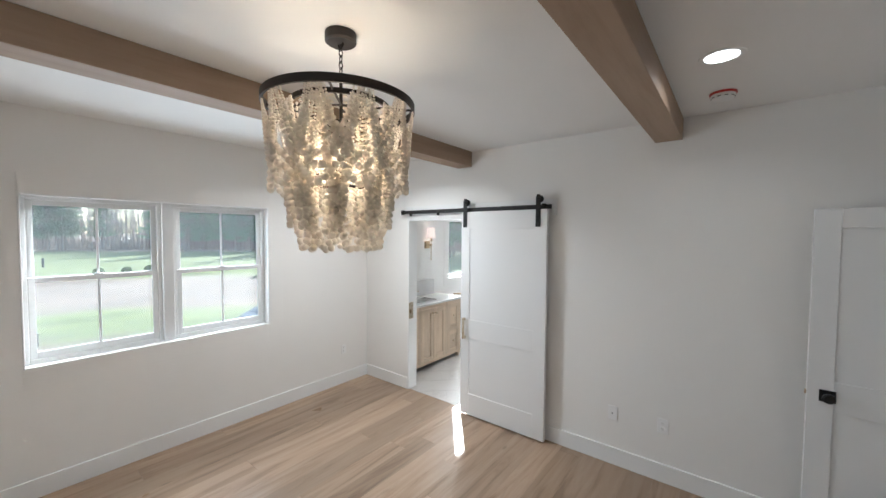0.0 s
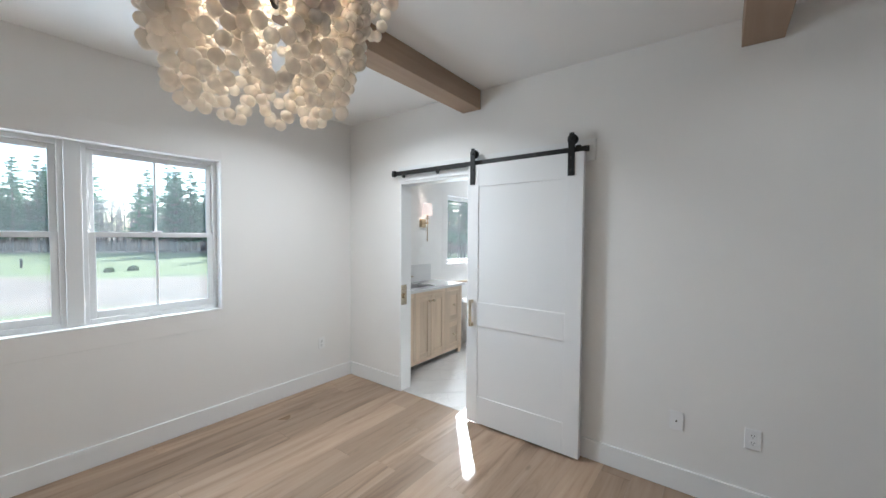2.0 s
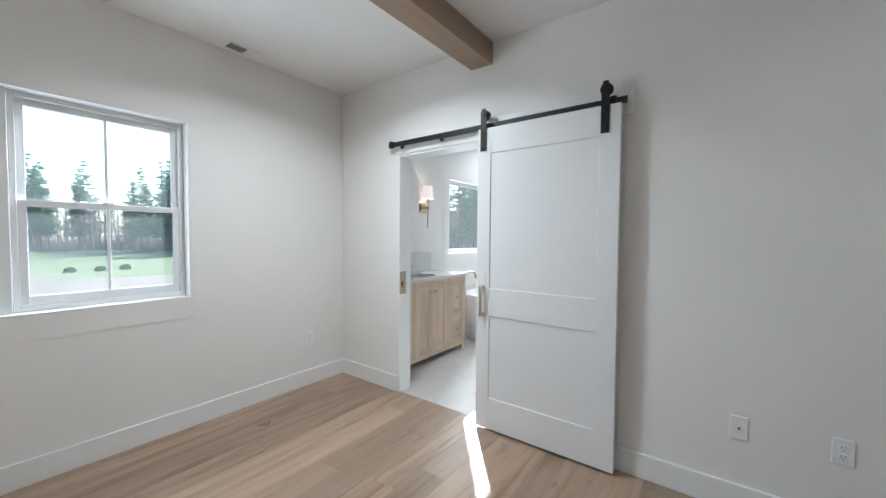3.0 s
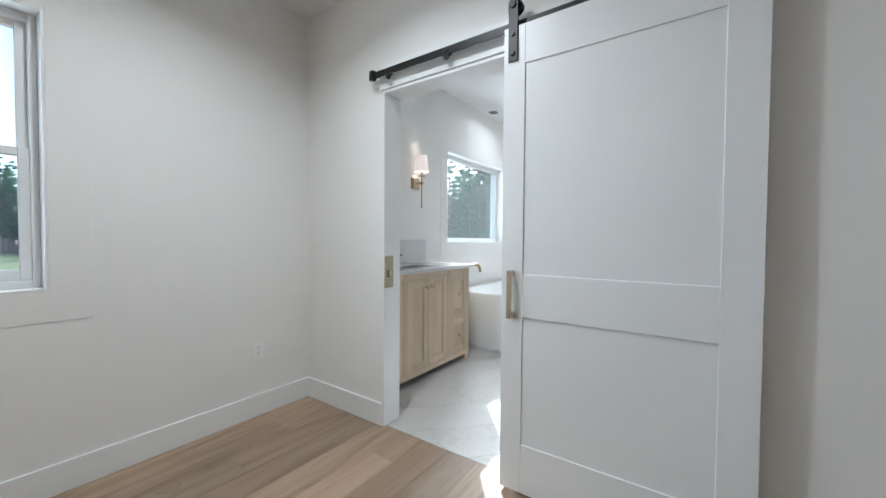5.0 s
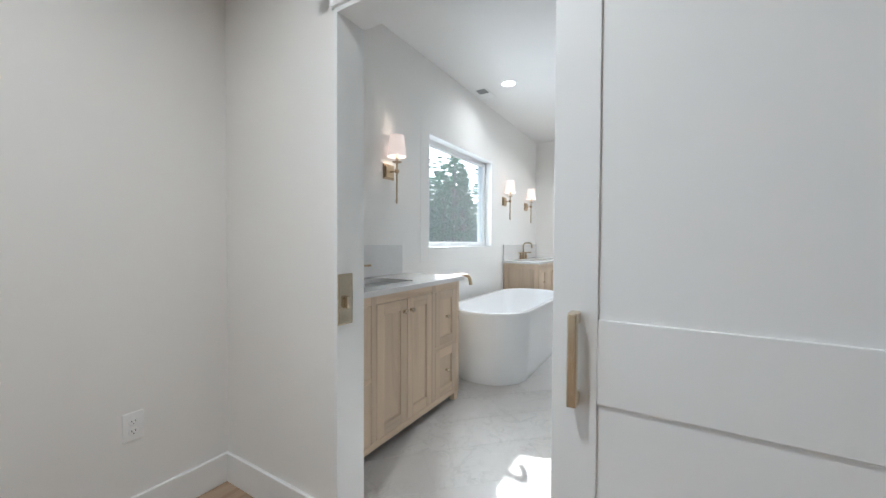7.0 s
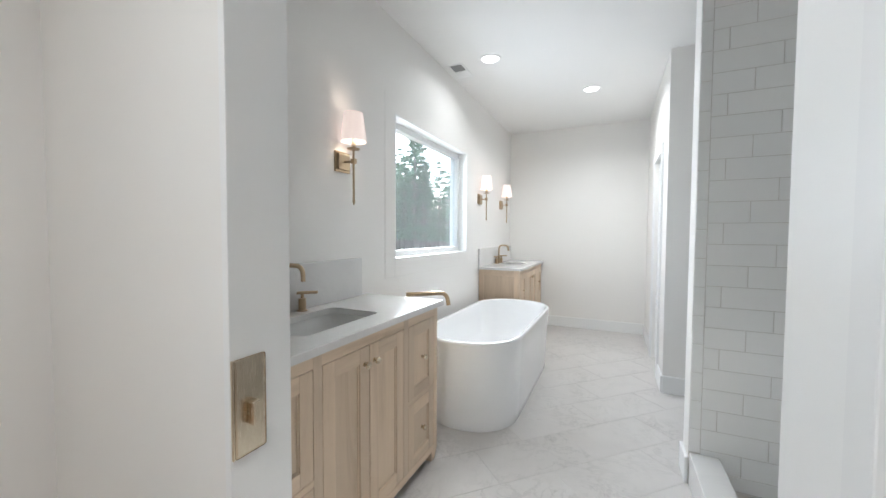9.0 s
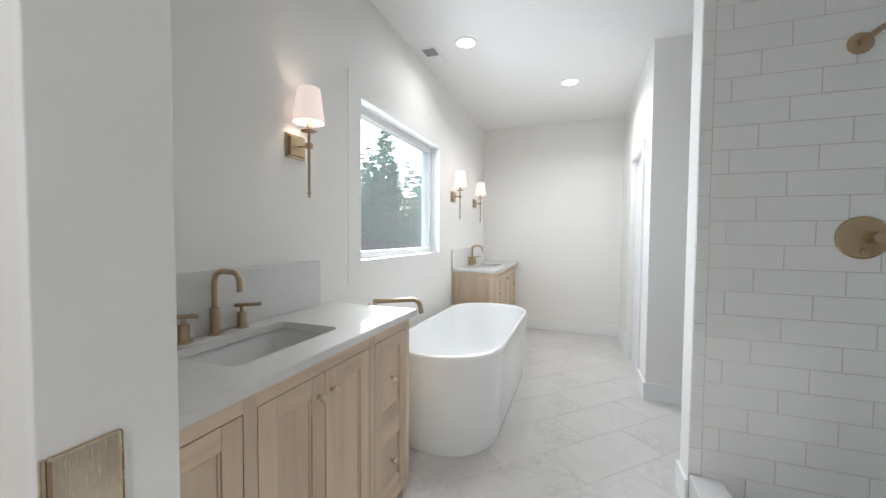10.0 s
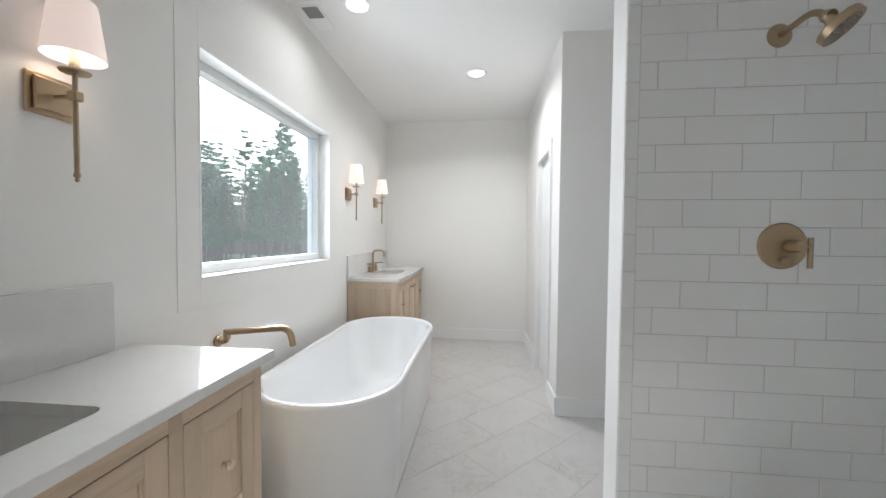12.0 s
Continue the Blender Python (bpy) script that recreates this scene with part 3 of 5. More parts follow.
def smoke_detector(x, y):
    t = thing("smoke_detector", (x, y, CEIL), "white round smoke detector with a red dust cover rim", "smoke detector")
    part("base", lathe([(0, -0.012), (0.066, -0.012), (0.068, -0.008), (0.068, 0), (0, 0)], 40), "red_plastic", t, "red plastic rim")
    b = part("body", lathe([(0, -0.042), (0.035, -0.042), (0.052, -0.036), (0.060, -0.024), (0.062, -0.012), (0, -0.012)], 40), "plastic", t)
    for k in range(10):
        a = 2 * math.pi * k / 10
        bm = box(0.054, 0.060, -0.008, 0.008, -0.030, -0.027)
        bmesh.ops.transform(bm, matrix=Matrix.Rotation(a, 4, "Z"), verts=bm.verts)
        part("slot", bm, "dark_slot", b)


def beam(x0, x1):
    t = thing("ceiling_beam", ((x0 + x1) / 2, (SY + BY) / 2, CEIL), "pale stained wooden ceiling beam with knots", "beam", "ceiling beams")
    h = (BY - SY) / 2
    bm = box(-(x1 - x0) / 2, (x1 - x0) / 2, -h, h, -0.157, 0, 0.004)
    part("timber", bm, "beam_wood", t)


# ---- bead chandelier ----
def bead_faces(seg=10, rings=7):
    unit, faces = [(0, 0, 1)], []
    for r in range(1, rings):
        p = math.pi * r / rings
        unit += [(math.sin(p) * math.cos(2 * math.pi * k / seg), math.sin(p) * math.sin(2 * math.pi * k / seg), math.cos(p)) for k in range(seg)]
    unit.append((0, 0, -1))
    last = len(unit) - 1
    for k in range(seg):
        faces.append((0, 1 + k, 1 + (k + 1) % seg))
        faces.append((last, last - seg + (k + 1) % seg, last - seg + k))
        for r in range(rings - 2):
            a, b = 1 + r * seg + k, 1 + r * seg + (k + 1) % seg
            faces.append((a, a + seg, b + seg, b))
    return unit, faces


def bead_object(name, beads, parent):
    """Turned wooden beads joined into one part."""
    unit, faces = bead_faces()
    verts, polys = [], []
    for c, r in beads:
        base = len(verts)
        tw = Matrix.Rotation(random.uniform(0, 6), 3, "Z") @ Matrix.Rotation(random.uniform(0, 3), 3, "X")
        verts += [tuple(Vector(c) + tw @ (Vector(u) * r)) for u in unit]
        polys += [tuple(base + i for i in f) for f in faces]
    data = bpy.data.meshes.new(name)
    data.from_pydata(verts, [], polys)
    data.polygons.foreach_set("use_smooth", [True] * len(polys))
    data.materials.append(MATS["wood_bead"])
    ob = new(name, data)
    ob.parent = parent
    return ob


def strand(beads, curve, r_end, r_mid):
    """Beads along curve(t), t from 0 to 1: fine cord beads above, large beads in the sag."""
    fine = [Vector(curve(k / 320)) for k in range(321)]
    top, low = max(p.z for p in fine), min(p.z for p in fine)
    centres, radii, acc, last_r = [fine[0]], [r_end], 0.0, r_end
    for k in range(1, 321):
        acc += (fine[k] - fine[k - 1]).length
        depth = (top - fine[k].z) / max(top - low, 0.01)
        r = r_end + (r_mid - r_end) * min(1.0, max(0.0, (depth - 0.12) / 0.80))
        if acc >= last_r + r:
            centres.append(fine[k]), radii.append(r)
            acc, last_r = 0.0, r
    beads += [(c, r * random.uniform(0.95, 1.02)) for c, r in zip(centres, radii)]


def chandelier(x, y):
    t = thing("bead_chandelier", (x, y, CEIL), "two-tier chandelier of pale wooden bead swags on a dark ring", "chandelier")
    part("canopy", lathe([(0, -0.042), (0.058, -0.042), (0.066, -0.036), (0.066, 0), (0, 0)], 40), "bronze", t)
    lk = bmesh.new()
    for k in range(10):
        z = -0.055 - 0.026 * k
        ring = [(0.0085 * math.cos(a), 0, z + 0.017 * math.sin(a)) for a in [2 * math.pi * j / 12 for j in range(13)]]
        if k % 2:
            ring = [(0, p[0], p[2]) for p in ring]
        piece = tube(ring, 0.0022, 6, False)
        m = bpy.data.meshes.new("tmp")
        piece.to_mesh(m)
        piece.free()
        lk.from_mesh(m)
        bpy.data.meshes.remove(m)
    part("chain", lk, "bronze", t)
    ZR, R1, R2, Z2 = -0.312, 0.314, 0.205, -0.315
    part("hook_ring", tube([(0.016 * math.cos(a), 0, -0.045 + 0.016 * math.sin(a)) for a in [2 * math.pi * j / 16 for j in range(17)]], 0.003, 8, False), "bronze", t)
    part("ring", lathe([(R1 - 0.006, ZR - 0.016), (R1 + 0.004, ZR - 0.016), (R1 + 0.004, ZR + 0.016), (R1 - 0.006, ZR + 0.016), (R1 - 0.006, ZR - 0.016)], 72), "bronze", t, "dark bronze hoop")
    part("inner_ring", lathe([(R2 - 0.005, Z2 - 0.01), (R2 + 0.004, Z2 - 0.01), (R2 + 0.004, Z2 + 0.01), (R2 - 0.005, Z2 + 0.01), (R2 - 0.005, Z2 - 0.01)], 64), "bronze", t, "dark bronze hoop")
    part("stem", tube([(0, 0, -0.20), (0, 0, -0.68)], 0.007, 10), "bronze", t)
    for k in range(4):
        a = math.pi / 4 + k * math.pi / 2
        c, s = math.cos(a), math.sin(a)
        part("spoke", tube([(0, 0, ZR + 0.01), (c * R1, s * R1, ZR)], 0.005, 8), "bronze", t)
        part("spoke", tube([(c * R1 * 0.72, s * R1 * 0.72, ZR), (c * R2, s * R2, Z2)], 0.004, 8), "bronze", t)
        arm = part("lamp_arm", tube(bend([(0, 0, -0.64), (c * 0.10, s * 0.10, -0.66), (c * 0.10, s * 0.10, -0.58)], 0.03), 0.006, 8), "bronze", t)
        bulb = part("bulb", lathe([(0, 0.095), (0.010, 0.085), (0.0175, 0.055), (0.0165, 0.03), (0.009, 0.0), (0, 0.0)], 16, "z", (c * 0.10, s * 0.10, -0.58)), "bulb_glow", arm, "lit candle bulb")
        bulb.visible_shadow = False
    rnd = random.Random(4)
    beads = []

    def swag(b0, b1, top_r, low_r, top_z, drop, power, r_end, r_mid):
        def curve(u):
            d = 1 - abs(2 * u - 1) ** power
            a = b0 + (b1 - b0) * u
            r = top_r + (low_r - top_r) * d
            return (r * math.cos(a), r * math.sin(a), top_z - drop * d)
        strand(beads, curve, r_end, r_mid)

    # upper tier: nested swags from bundle to bundle on the hoop
    groups = 11
    step = 2 * math.pi / groups
    for g in range(groups):
        a = step * g + radians(-21)
        for k, drop in enumerate((0.15, 0.205, 0.26)):
            w = 0.11 - 0.035 * k
            swag(a + w + rnd.uniform(-0.01, 0.01), a + step - w + rnd.uniform(-0.01, 0.01), R1 - 0.003, R1 - 0.032 + 0.003 * k, ZR - 0.014, drop + rnd.uniform(-0.008, 0.008), 1.75, 0.0040, 0.0130)
        for k, drop in enumerate((0.235, 0.29, 0.35)):
            w = 0.05 - 0.05 * k
            swag(a + w + rnd.uniform(-0.01, 0.01), a + 2 * step - w + rnd.uniform(-0.01, 0.01), R1 - 0.006, R1 - 0.046 + 0.006 * k, ZR - 0.014, drop + rnd.uniform(-0.008, 0.008), 1.75, 0.0040, 0.0148)
    # lower tier, hung from the inner hoop and drawn in towards the bottom
    groups = 9
    step = 2 * math.pi / groups
    for g in range(groups):
        a = step * (g + 0.5)
        for k, drop in enumerate((0.42, 0.50)):
            w = 0.12 - 0.05 * k
            swag(a + w, a + step - w, R2 + 0.018, R2 + 0.014 - 0.010 * k, Z2 - 0.01, drop + rnd.uniform(-0.010, 0.010), 2.0, 0.0050, 0.0140)
        for k, drop in enumerate((0.46, 0.53, 0.592)):
            w = 0.05 - 0.05 * k
            swag(a + w, a + 2 * step - w, R2 + 0.012, R2 - 0.004 - 0.017 * k, Z2 - 0.01, drop + rnd.uniform(-0.008, 0.008), 2.0, 0.0050, 0.0148)
        swag(a - 0.04, a + 2 * step + 0.04, R2 + 0.005, R2 - 0.075, Z2 - 0.01, 0.603, 2.1, 0.0050, 0.0145)
    # fine inner curtain
    for g in range(22):
        a = 2 * math.pi * g / 22
        swag(a, a + 0.045, R2 - 0.025, R2 - 0.040, Z2 - 0.01, 0.46 + rnd.uniform(-0.03, 0.03), 9.0, 0.0055, 0.006)
    # the 300 lowest beads one by one on one shared mesh, the rest joined
    beads.sort(key=lambda b: b[0].z)
    first = bead_object("bead", [(Vector((0, 0, 0)), 1.0)], t)
    for k, (c, r) in enumerate(beads[:300]):
        ob = first if k == 0 else new("bead", first.data)
        ob.parent = t
        ob.matrix_basis = Matrix.LocRotScale(c, Euler((k * 1.7, k * 0.9, 0)), (r, r, r))
    tagged(bead_object("bead_work", beads[300:], t), kind="stuff")
    for k in range(4):
        a = math.pi / 4 + k * math.pi / 2
        lamp = new("chandelier_light", bpy.data.lights.new("chandelier_light", "POINT"))
        lamp.data.energy, lamp.data.color, lamp.data.shadow_soft_size = 0.68, (1.0, 0.79, 0.57), 0.024
        lamp.location = (x + 0.10 * math.cos(a), y + 0.10 * math.sin(a), CEIL - 0.53)


# ---- bathroom things ----
def cup_knob(parent, at, material="pale_brass"):
    part("knob", lathe([(0, 0.030), (0.010, 0.029), (0.0155, 0.022), (0.0145, 0.016), (0.007, 0.010), (0.006, 0.004), (0.011, 0.003), (0.011, 0), (0, 0)], 24, "x", at), material, parent, "round satin brass knob")


def panel_front(parent, name, x, y0, y1, z0, z1, rail, knob):
    """A framed front with a sunk field, facing +x. The inset joint round it shows dark."""
    g = 0.0025
    y0, y1, z0, z1 = y0 + g, y1 - g, z0 + g, z1 - g
    d = part(name, box(x - 0.019, x - 0.010, y0 + rail * 0.9, y1 - rail * 0.9, z0 + rail * 0.9, z1 - rail * 0.9), "vanity_oak_z", parent)
    for a, b in ((y0, y0 + rail), (y1 - rail, y1)):
        part("stile", box(x - 0.020, x, a, b, z0, z1, 0.0015), "vanity_oak_z", d)
    for a, b in ((z0, z0 + rail), (z1 - rail, z1)):
        part("rail", box(x - 0.020, x - 0.0004, y0 + rail, y1 - rail, a, b, 0.0015), "vanity_oak_y", d)
    # small moulding round the field
    bm = bmesh.new()
    w = 0.007
    a0, a1, c0, c1 = y0 + rail, y1 - rail, z0 + rail, z1 - rail
    for q in ((a0, a0 + w, c0, c1), (a1 - w, a1, c0, c1), (a0 + w, a1 - w, c0, c0 + w), (a0 + w, a1 - w, c1 - w, c1)):
        add_box(bm, x - 0.012, x - 0.005, *q, 0.002)
    part("moulding", bm, "vanity_oak_z", d)
    cup_knob(d, (x + 0.0, *knob))


def vanity(name_y0, y1, top, front, side_panel):
    """Oak vanity against the window wall, front towards +x."""
    y0 = name_y0
    t = thing("vanity_cabinet", (WX, y0, 0), "pale oak inset vanity cabinet with brass knobs on tapered feet", "vanity", "bathroom vanities")
    d, w, h = front - WX, y1 - y0, top - 0.03
    c = w / 2
    lo = 0.10
    part("back_panel", box(0.004, 0.016, 0.02, w - 0.02, lo, h - 0.02), "vanity_oak_z", t)
    part("bottom", box(0.016, d - 0.03, 0.02, w - 0.02, lo - 0.02, lo), "vanity_oak_y", t)
    # solid near-black block: the shade inside the cabinet put into its colour
    part("interior", box(0.02, d - 0.021, 0.02, w - 0.02, lo, h - 0.20), "dark_slot", t)
    for a, b, s in ((0.0, 0.02, -1), (w - 0.02, w, 1)):
        side = part("side", box(0.01, d - 0.02, min(a + (0.006 if s < 0 else 0), a + 0.006 if s < 0 else a), (b if s < 0 else b - 0.006), lo - 0.03, h), "vanity_oak_z", t)
        oy0, oy1 = (a, a + 0.006) if s < 0 else (b - 0.006, b)
        for q in ((0.004, 0.064, lo - 0.04, h), (d - 0.064, d - 0.02, lo - 0.04, h)):
            part("side_stile", box(q[0], q[1], oy0, oy1, q[2], q[3], 0.001), "vanity_oak_z", side)
        for q in ((lo - 0.04, lo + 0.05), (h - 0.07, h)):
            part("side_rail", box(0.064, d - 0.064, oy0, oy1, *q, 0.001), "vanity_oak_y", side)
    # face frame
    e = 0.042
    dr = 0.285
    cuts = [e, e + dr, e + dr + e, w - e - dr - e, w - e - dr, w - e]
    for a, b in ((0, cuts[0]), (cuts[1], cuts[2]), (cuts[3], cuts[4]), (cuts[5], w)):
        z_low = 0.10 if 0 < a < w - 0.1 else 0.062
        part("frame_stile", box(d - 0.020, d, a, b, z_low, h, 0.001), "vanity_oak_z", t)
    part("frame_top", box(d - 0.0196, d - 0.0006, e, w - e, h - 0.050, h, 0.001), "vanity_oak_y", t)
    part("frame_bottom", box(d - 0.0196, d - 0.0006, e, w - e, 0.062, 0.100, 0.001), "vanity_oak_y", t)
    ztop, zlow, zmid = h - 0.050, 0.100, 0.445
    for a, b in ((cuts[0], cuts[1]), (cuts[4], cuts[5])):
        part("frame_rail", box(d - 0.0196, d - 0.0006, a, b, zmid - 0.012, zmid + 0.012, 0.001), "vanity_oak_y", t)
        panel_front(t, "drawer", d, a, b, zmid + 0.012, ztop, 0.058, ((a + b) / 2, (zmid + ztop) / 2 + 0.01))
        panel_front(t, "drawer", d, a, b, zlow, zmid - 0.012, 0.058, ((a + b) / 2, (zmid + zlow) / 2))
    panel_front(t, "door", d, cuts[2], c, zlow, ztop, 0.062, (c - 0.034, ztop - 0.075))
    panel_front(t, "door", d, c, cuts[3], zlow, ztop, 0.062, (c + 0.034, ztop - 0.075))
    for fx in (0.01, d - 0.062):
        for fy in (0.0, w - 0.062):
            bm = box(fx, fx + 0.06, fy + 0.001, fy + 0.061, 0.0, 0.0615)
            for v in bm.verts:
                if v.co.z < 0.01:
                    v.co.x = fx + 0.032 + (v.co.x - fx - 0.03) * 0.66
                    v.co.y = fy + 0.031 + (v.co.y - fy - 0.031) * 0.66
            part("foot", bm, "vanity_oak_z", t)
    return t


def rounded_rect(x0, x1, y0, y1, r, n=6):
    out = []
    for cx, cy, a in ((x1 - r, y1 - r, 0), (x0 + r, y1 - r, 90), (x0 + r, y0 + r, 180), (x1 - r, y0 + r, 270)):
        out += [(cx + r * math.cos(radians(a + 90 * k / n)), cy + r * math.sin(radians(a + 90 * k / n))) for k in range(n + 1)]
    return out


def counter(y0, y1, top, front, sink, splash_y1, splash_h):
    """Quartz worktop with a cut-out, a backsplash and an undermount basin."""
    t = thing("countertop", (WX, y0, top - 0.03), "white quartz vanity worktop with a rectangular sink cut-out", "countertop", "vanity worktops")
    d, w = front - WX, y1 - y0
    sx0, sx1, sy0, sy1 = (sink[0] - WX, sink[1] - WX, sink[2] - y0, sink[3] - y0)
    hole = rounded_rect(sx0, sx1, sy0, sy1, 0.035)
    bm = bmesh.new()
    rim = []
    for z in (0.03, 0.0):
        inner = [bm.verts.new((x, y, z)) for x, y in hole]
        outer = [bm.verts.new(p) for p in ((d, w, z), (0.002, w, z), (0.002, 0, z), (d, 0, z))]
        n = len(hole) // 4
        for c in range(4):
            seg = inner[c * n:(c + 1) * n]
            for a, b in zip(seg, seg[1:]):
                bm.faces.new((outer[c], a, b))
            nxt = inner[((c + 1) * n) % len(hole)]
            bm.faces.new((outer[c], seg[-1], nxt, outer[(c + 1) % 4]))
        rim.append((inner, outer))
    for k in range(len(hole)):
        j = (k + 1) % len(hole)
        bm.faces.new((rim[0][0][k], rim[0][0][j], rim[1][0][j], rim[1][0][k]))
    for k in range(4):
        j = (k + 1) % 4
        bm.faces.new((rim[0][1][k], rim[1][1][k], rim[1][1][j], rim[0][1][j]))
    bmesh.ops.recalc_face_normals(bm, faces=bm.faces)
    edges = [e for e in bm.edges if all(v.co.z > 0.02 and v in set(rim[0][1]) for v in e.verts)]
    bmesh.ops.bevel(bm, geom=edges, offset=0.003, segments=2, affect="EDGES", profile=0.5)
    part("slab", bm, "quartz", t)
    part("backsplash", box(0.0015, 0.020, 0.002, splash_y1 - y0, 0.0305, 0.03 + splash_h, 0.002), "quartz", t)
    s = thing("sink_basin", (WX, y0, top - 0.031), "white porcelain undermount sink basin", "sink", "sink basins")
    bm = bmesh.new()
    loops = []
    for grow, z, r in ((0.012, 0.0, 0.045), (0.006, -0.004, 0.04), (0.0, -0.06, 0.05), (-0.03, -0.125, 0.06), (-0.07, -0.14, 0.06)):
        loops.append([bm.verts.new((x, y, z)) for x, y in rounded_rect(sx0 - grow, sx1 + grow, sy0 - grow, sy1 + grow, r)])
    for a, b in zip(loops, loops[1:]):
        for k in range(len(a)):
            j = (k + 1) % len(a)
            bm.faces.new((a[k], a[j], b[j], b[k]))
    bm.faces.new(loops[-1])
    bmesh.ops.recalc_face_normals(bm, faces=bm.faces)
    bmesh.ops.reverse_faces(bm, faces=bm.faces)
    bowl = part("bowl", bm, "porcelain", s, smooth=60)
    m = bowl.modifiers.new("thick", "SOLIDIFY")
    m.thickness, m.offset = 0.008, -1
    part("drain", lathe([(0, 0.002), (0.018, 0.003), (0.022, 0.0), (0, 0.0)], 24, "z", ((sx0 + sx1) / 2, (sy0 + sy1) / 2, -0.1395)), "brass", s, "brass drain")


def faucet(x, y, z):
    t = thing("widespread_faucet", (x, y, z), "brushed brass widespread faucet with two lever handles", "faucet", "vanity faucets")
    part("spout", tube(bend([(0, 0, 0.0), (0, 0, 0.235), (0.125, 0, 0.235), (0.125, 0, 0.165)], 0.045), 0.0105, 16), "brass", t)
    part("spout_body", lathe([(0, 0), (0.026, 0), (0.026, 0.005), (0.0175, 0.007), (0.0175, 0.10), (0.0115, 0.102), (0, 0.102)], 28), "brass", t)
    for s in (-1, 1):
        h = part("handle", lathe([(0, 0), (0.026, 0), (0.026, 0.005), (0.018, 0.007), (0.018, 0.062), (0.008, 0.064), (0.008, 0.085), (0, 0.085)], 28, "z", (0, 0.115 * s, 0)), "brass", t)
        part("lever", tube([(-0.022, 0.115 * s - 0.012, 0.088), (0.0, 0.115 * s, 0.090), (0.07, 0.115 * s + 0.03 * s, 0.094)] if s > 0 else [(-0.05, 0.115 * s - 0.04, 0.090), (0.0, 0.115 * s, 0.090), (0.04, 0.115 * s + 0.02, 0.090)], 0.0075, 12), "brass", h)


def sconce(y, z=1.714):
    t = thing("wall_sconce", (WX, y, z), "brass wall sconce with a white tapered fabric shade, lit", "wall lamp", "vanity sconces")
    part("backplate", box(0, 0.012, -0.062, 0.062, -0.058, 0.058, 0.003), "brass", t)
    part("backplate_step", box(0.012, 0.024, -0.05, 0.05, -0.046, 0.046, 0.004), "brass", t)
    part("arm", tube([(0.024, 0, 0), (0.088, 0, 0)], 0.006, 12), "brass", t)
    part("clamp", box(0.074, 0.102, -0.013, 0.013, -0.014, 0.014, 0.004), "brass", t)
    part("rod", tube([(0.088, 0, -0.225), (0.088, 0, 0.07)], 0.0065, 14), "brass", t)
    part("finial", lathe([(0, -0.022), (0.004, -0.02), (0.006, -0.014), (0.003, -0.010), (0.0085, -0.006), (0.0085, 0.004), (0, 0.004)], 18, "z", (0.088, 0, -0.225)), "brass", t)
    part("drip_plate", lathe([(0, 0.062), (0.034, 0.066), (0.037, 0.070), (0.034, 0.071), (0, 0.068)], 32, "z", (0.088, 0, 0)), "brass", t)
    part("candle_tube", lathe([(0, 0.068), (0.013, 0.068), (0.013, 0.135), (0, 0.135)], 20, "z", (0.088, 0, 0)), "pale_brass", t)
    bulb = part("bulb", lathe([(0, 0.225), (0.012, 0.215), (0.020, 0.185), (0.016, 0.155), (0.008, 0.135), (0, 0.135)], 18, "z", (0.088, 0, 0)), "bulb_glow", t, "warm glowing bulb")
    bulb.visible_shadow = False
    shade = part("shade", lathe([(0.070, 0.108), (0.071, 0.108), (0.0715, 0.113), (0.0525, 0.265), (0.0505, 0.268), (0.0495, 0.265), (0.068, 0.113), (0.070, 0.108)], 44, "z", (0.088, 0, 0)), "shade_fabric", t, "white linen tapered shade")
    shade.visible_shadow = True
    lamp = new("sconce_light", bpy.data.lights.new("sconce_light", "POINT"))
    lamp.data.energy, lamp.data.color, lamp.data.shadow_soft_size = 0.32, (1.0, 0.82, 0.68), 0.035
    lamp.location = (WX + 0.088, y, z + 0.195)


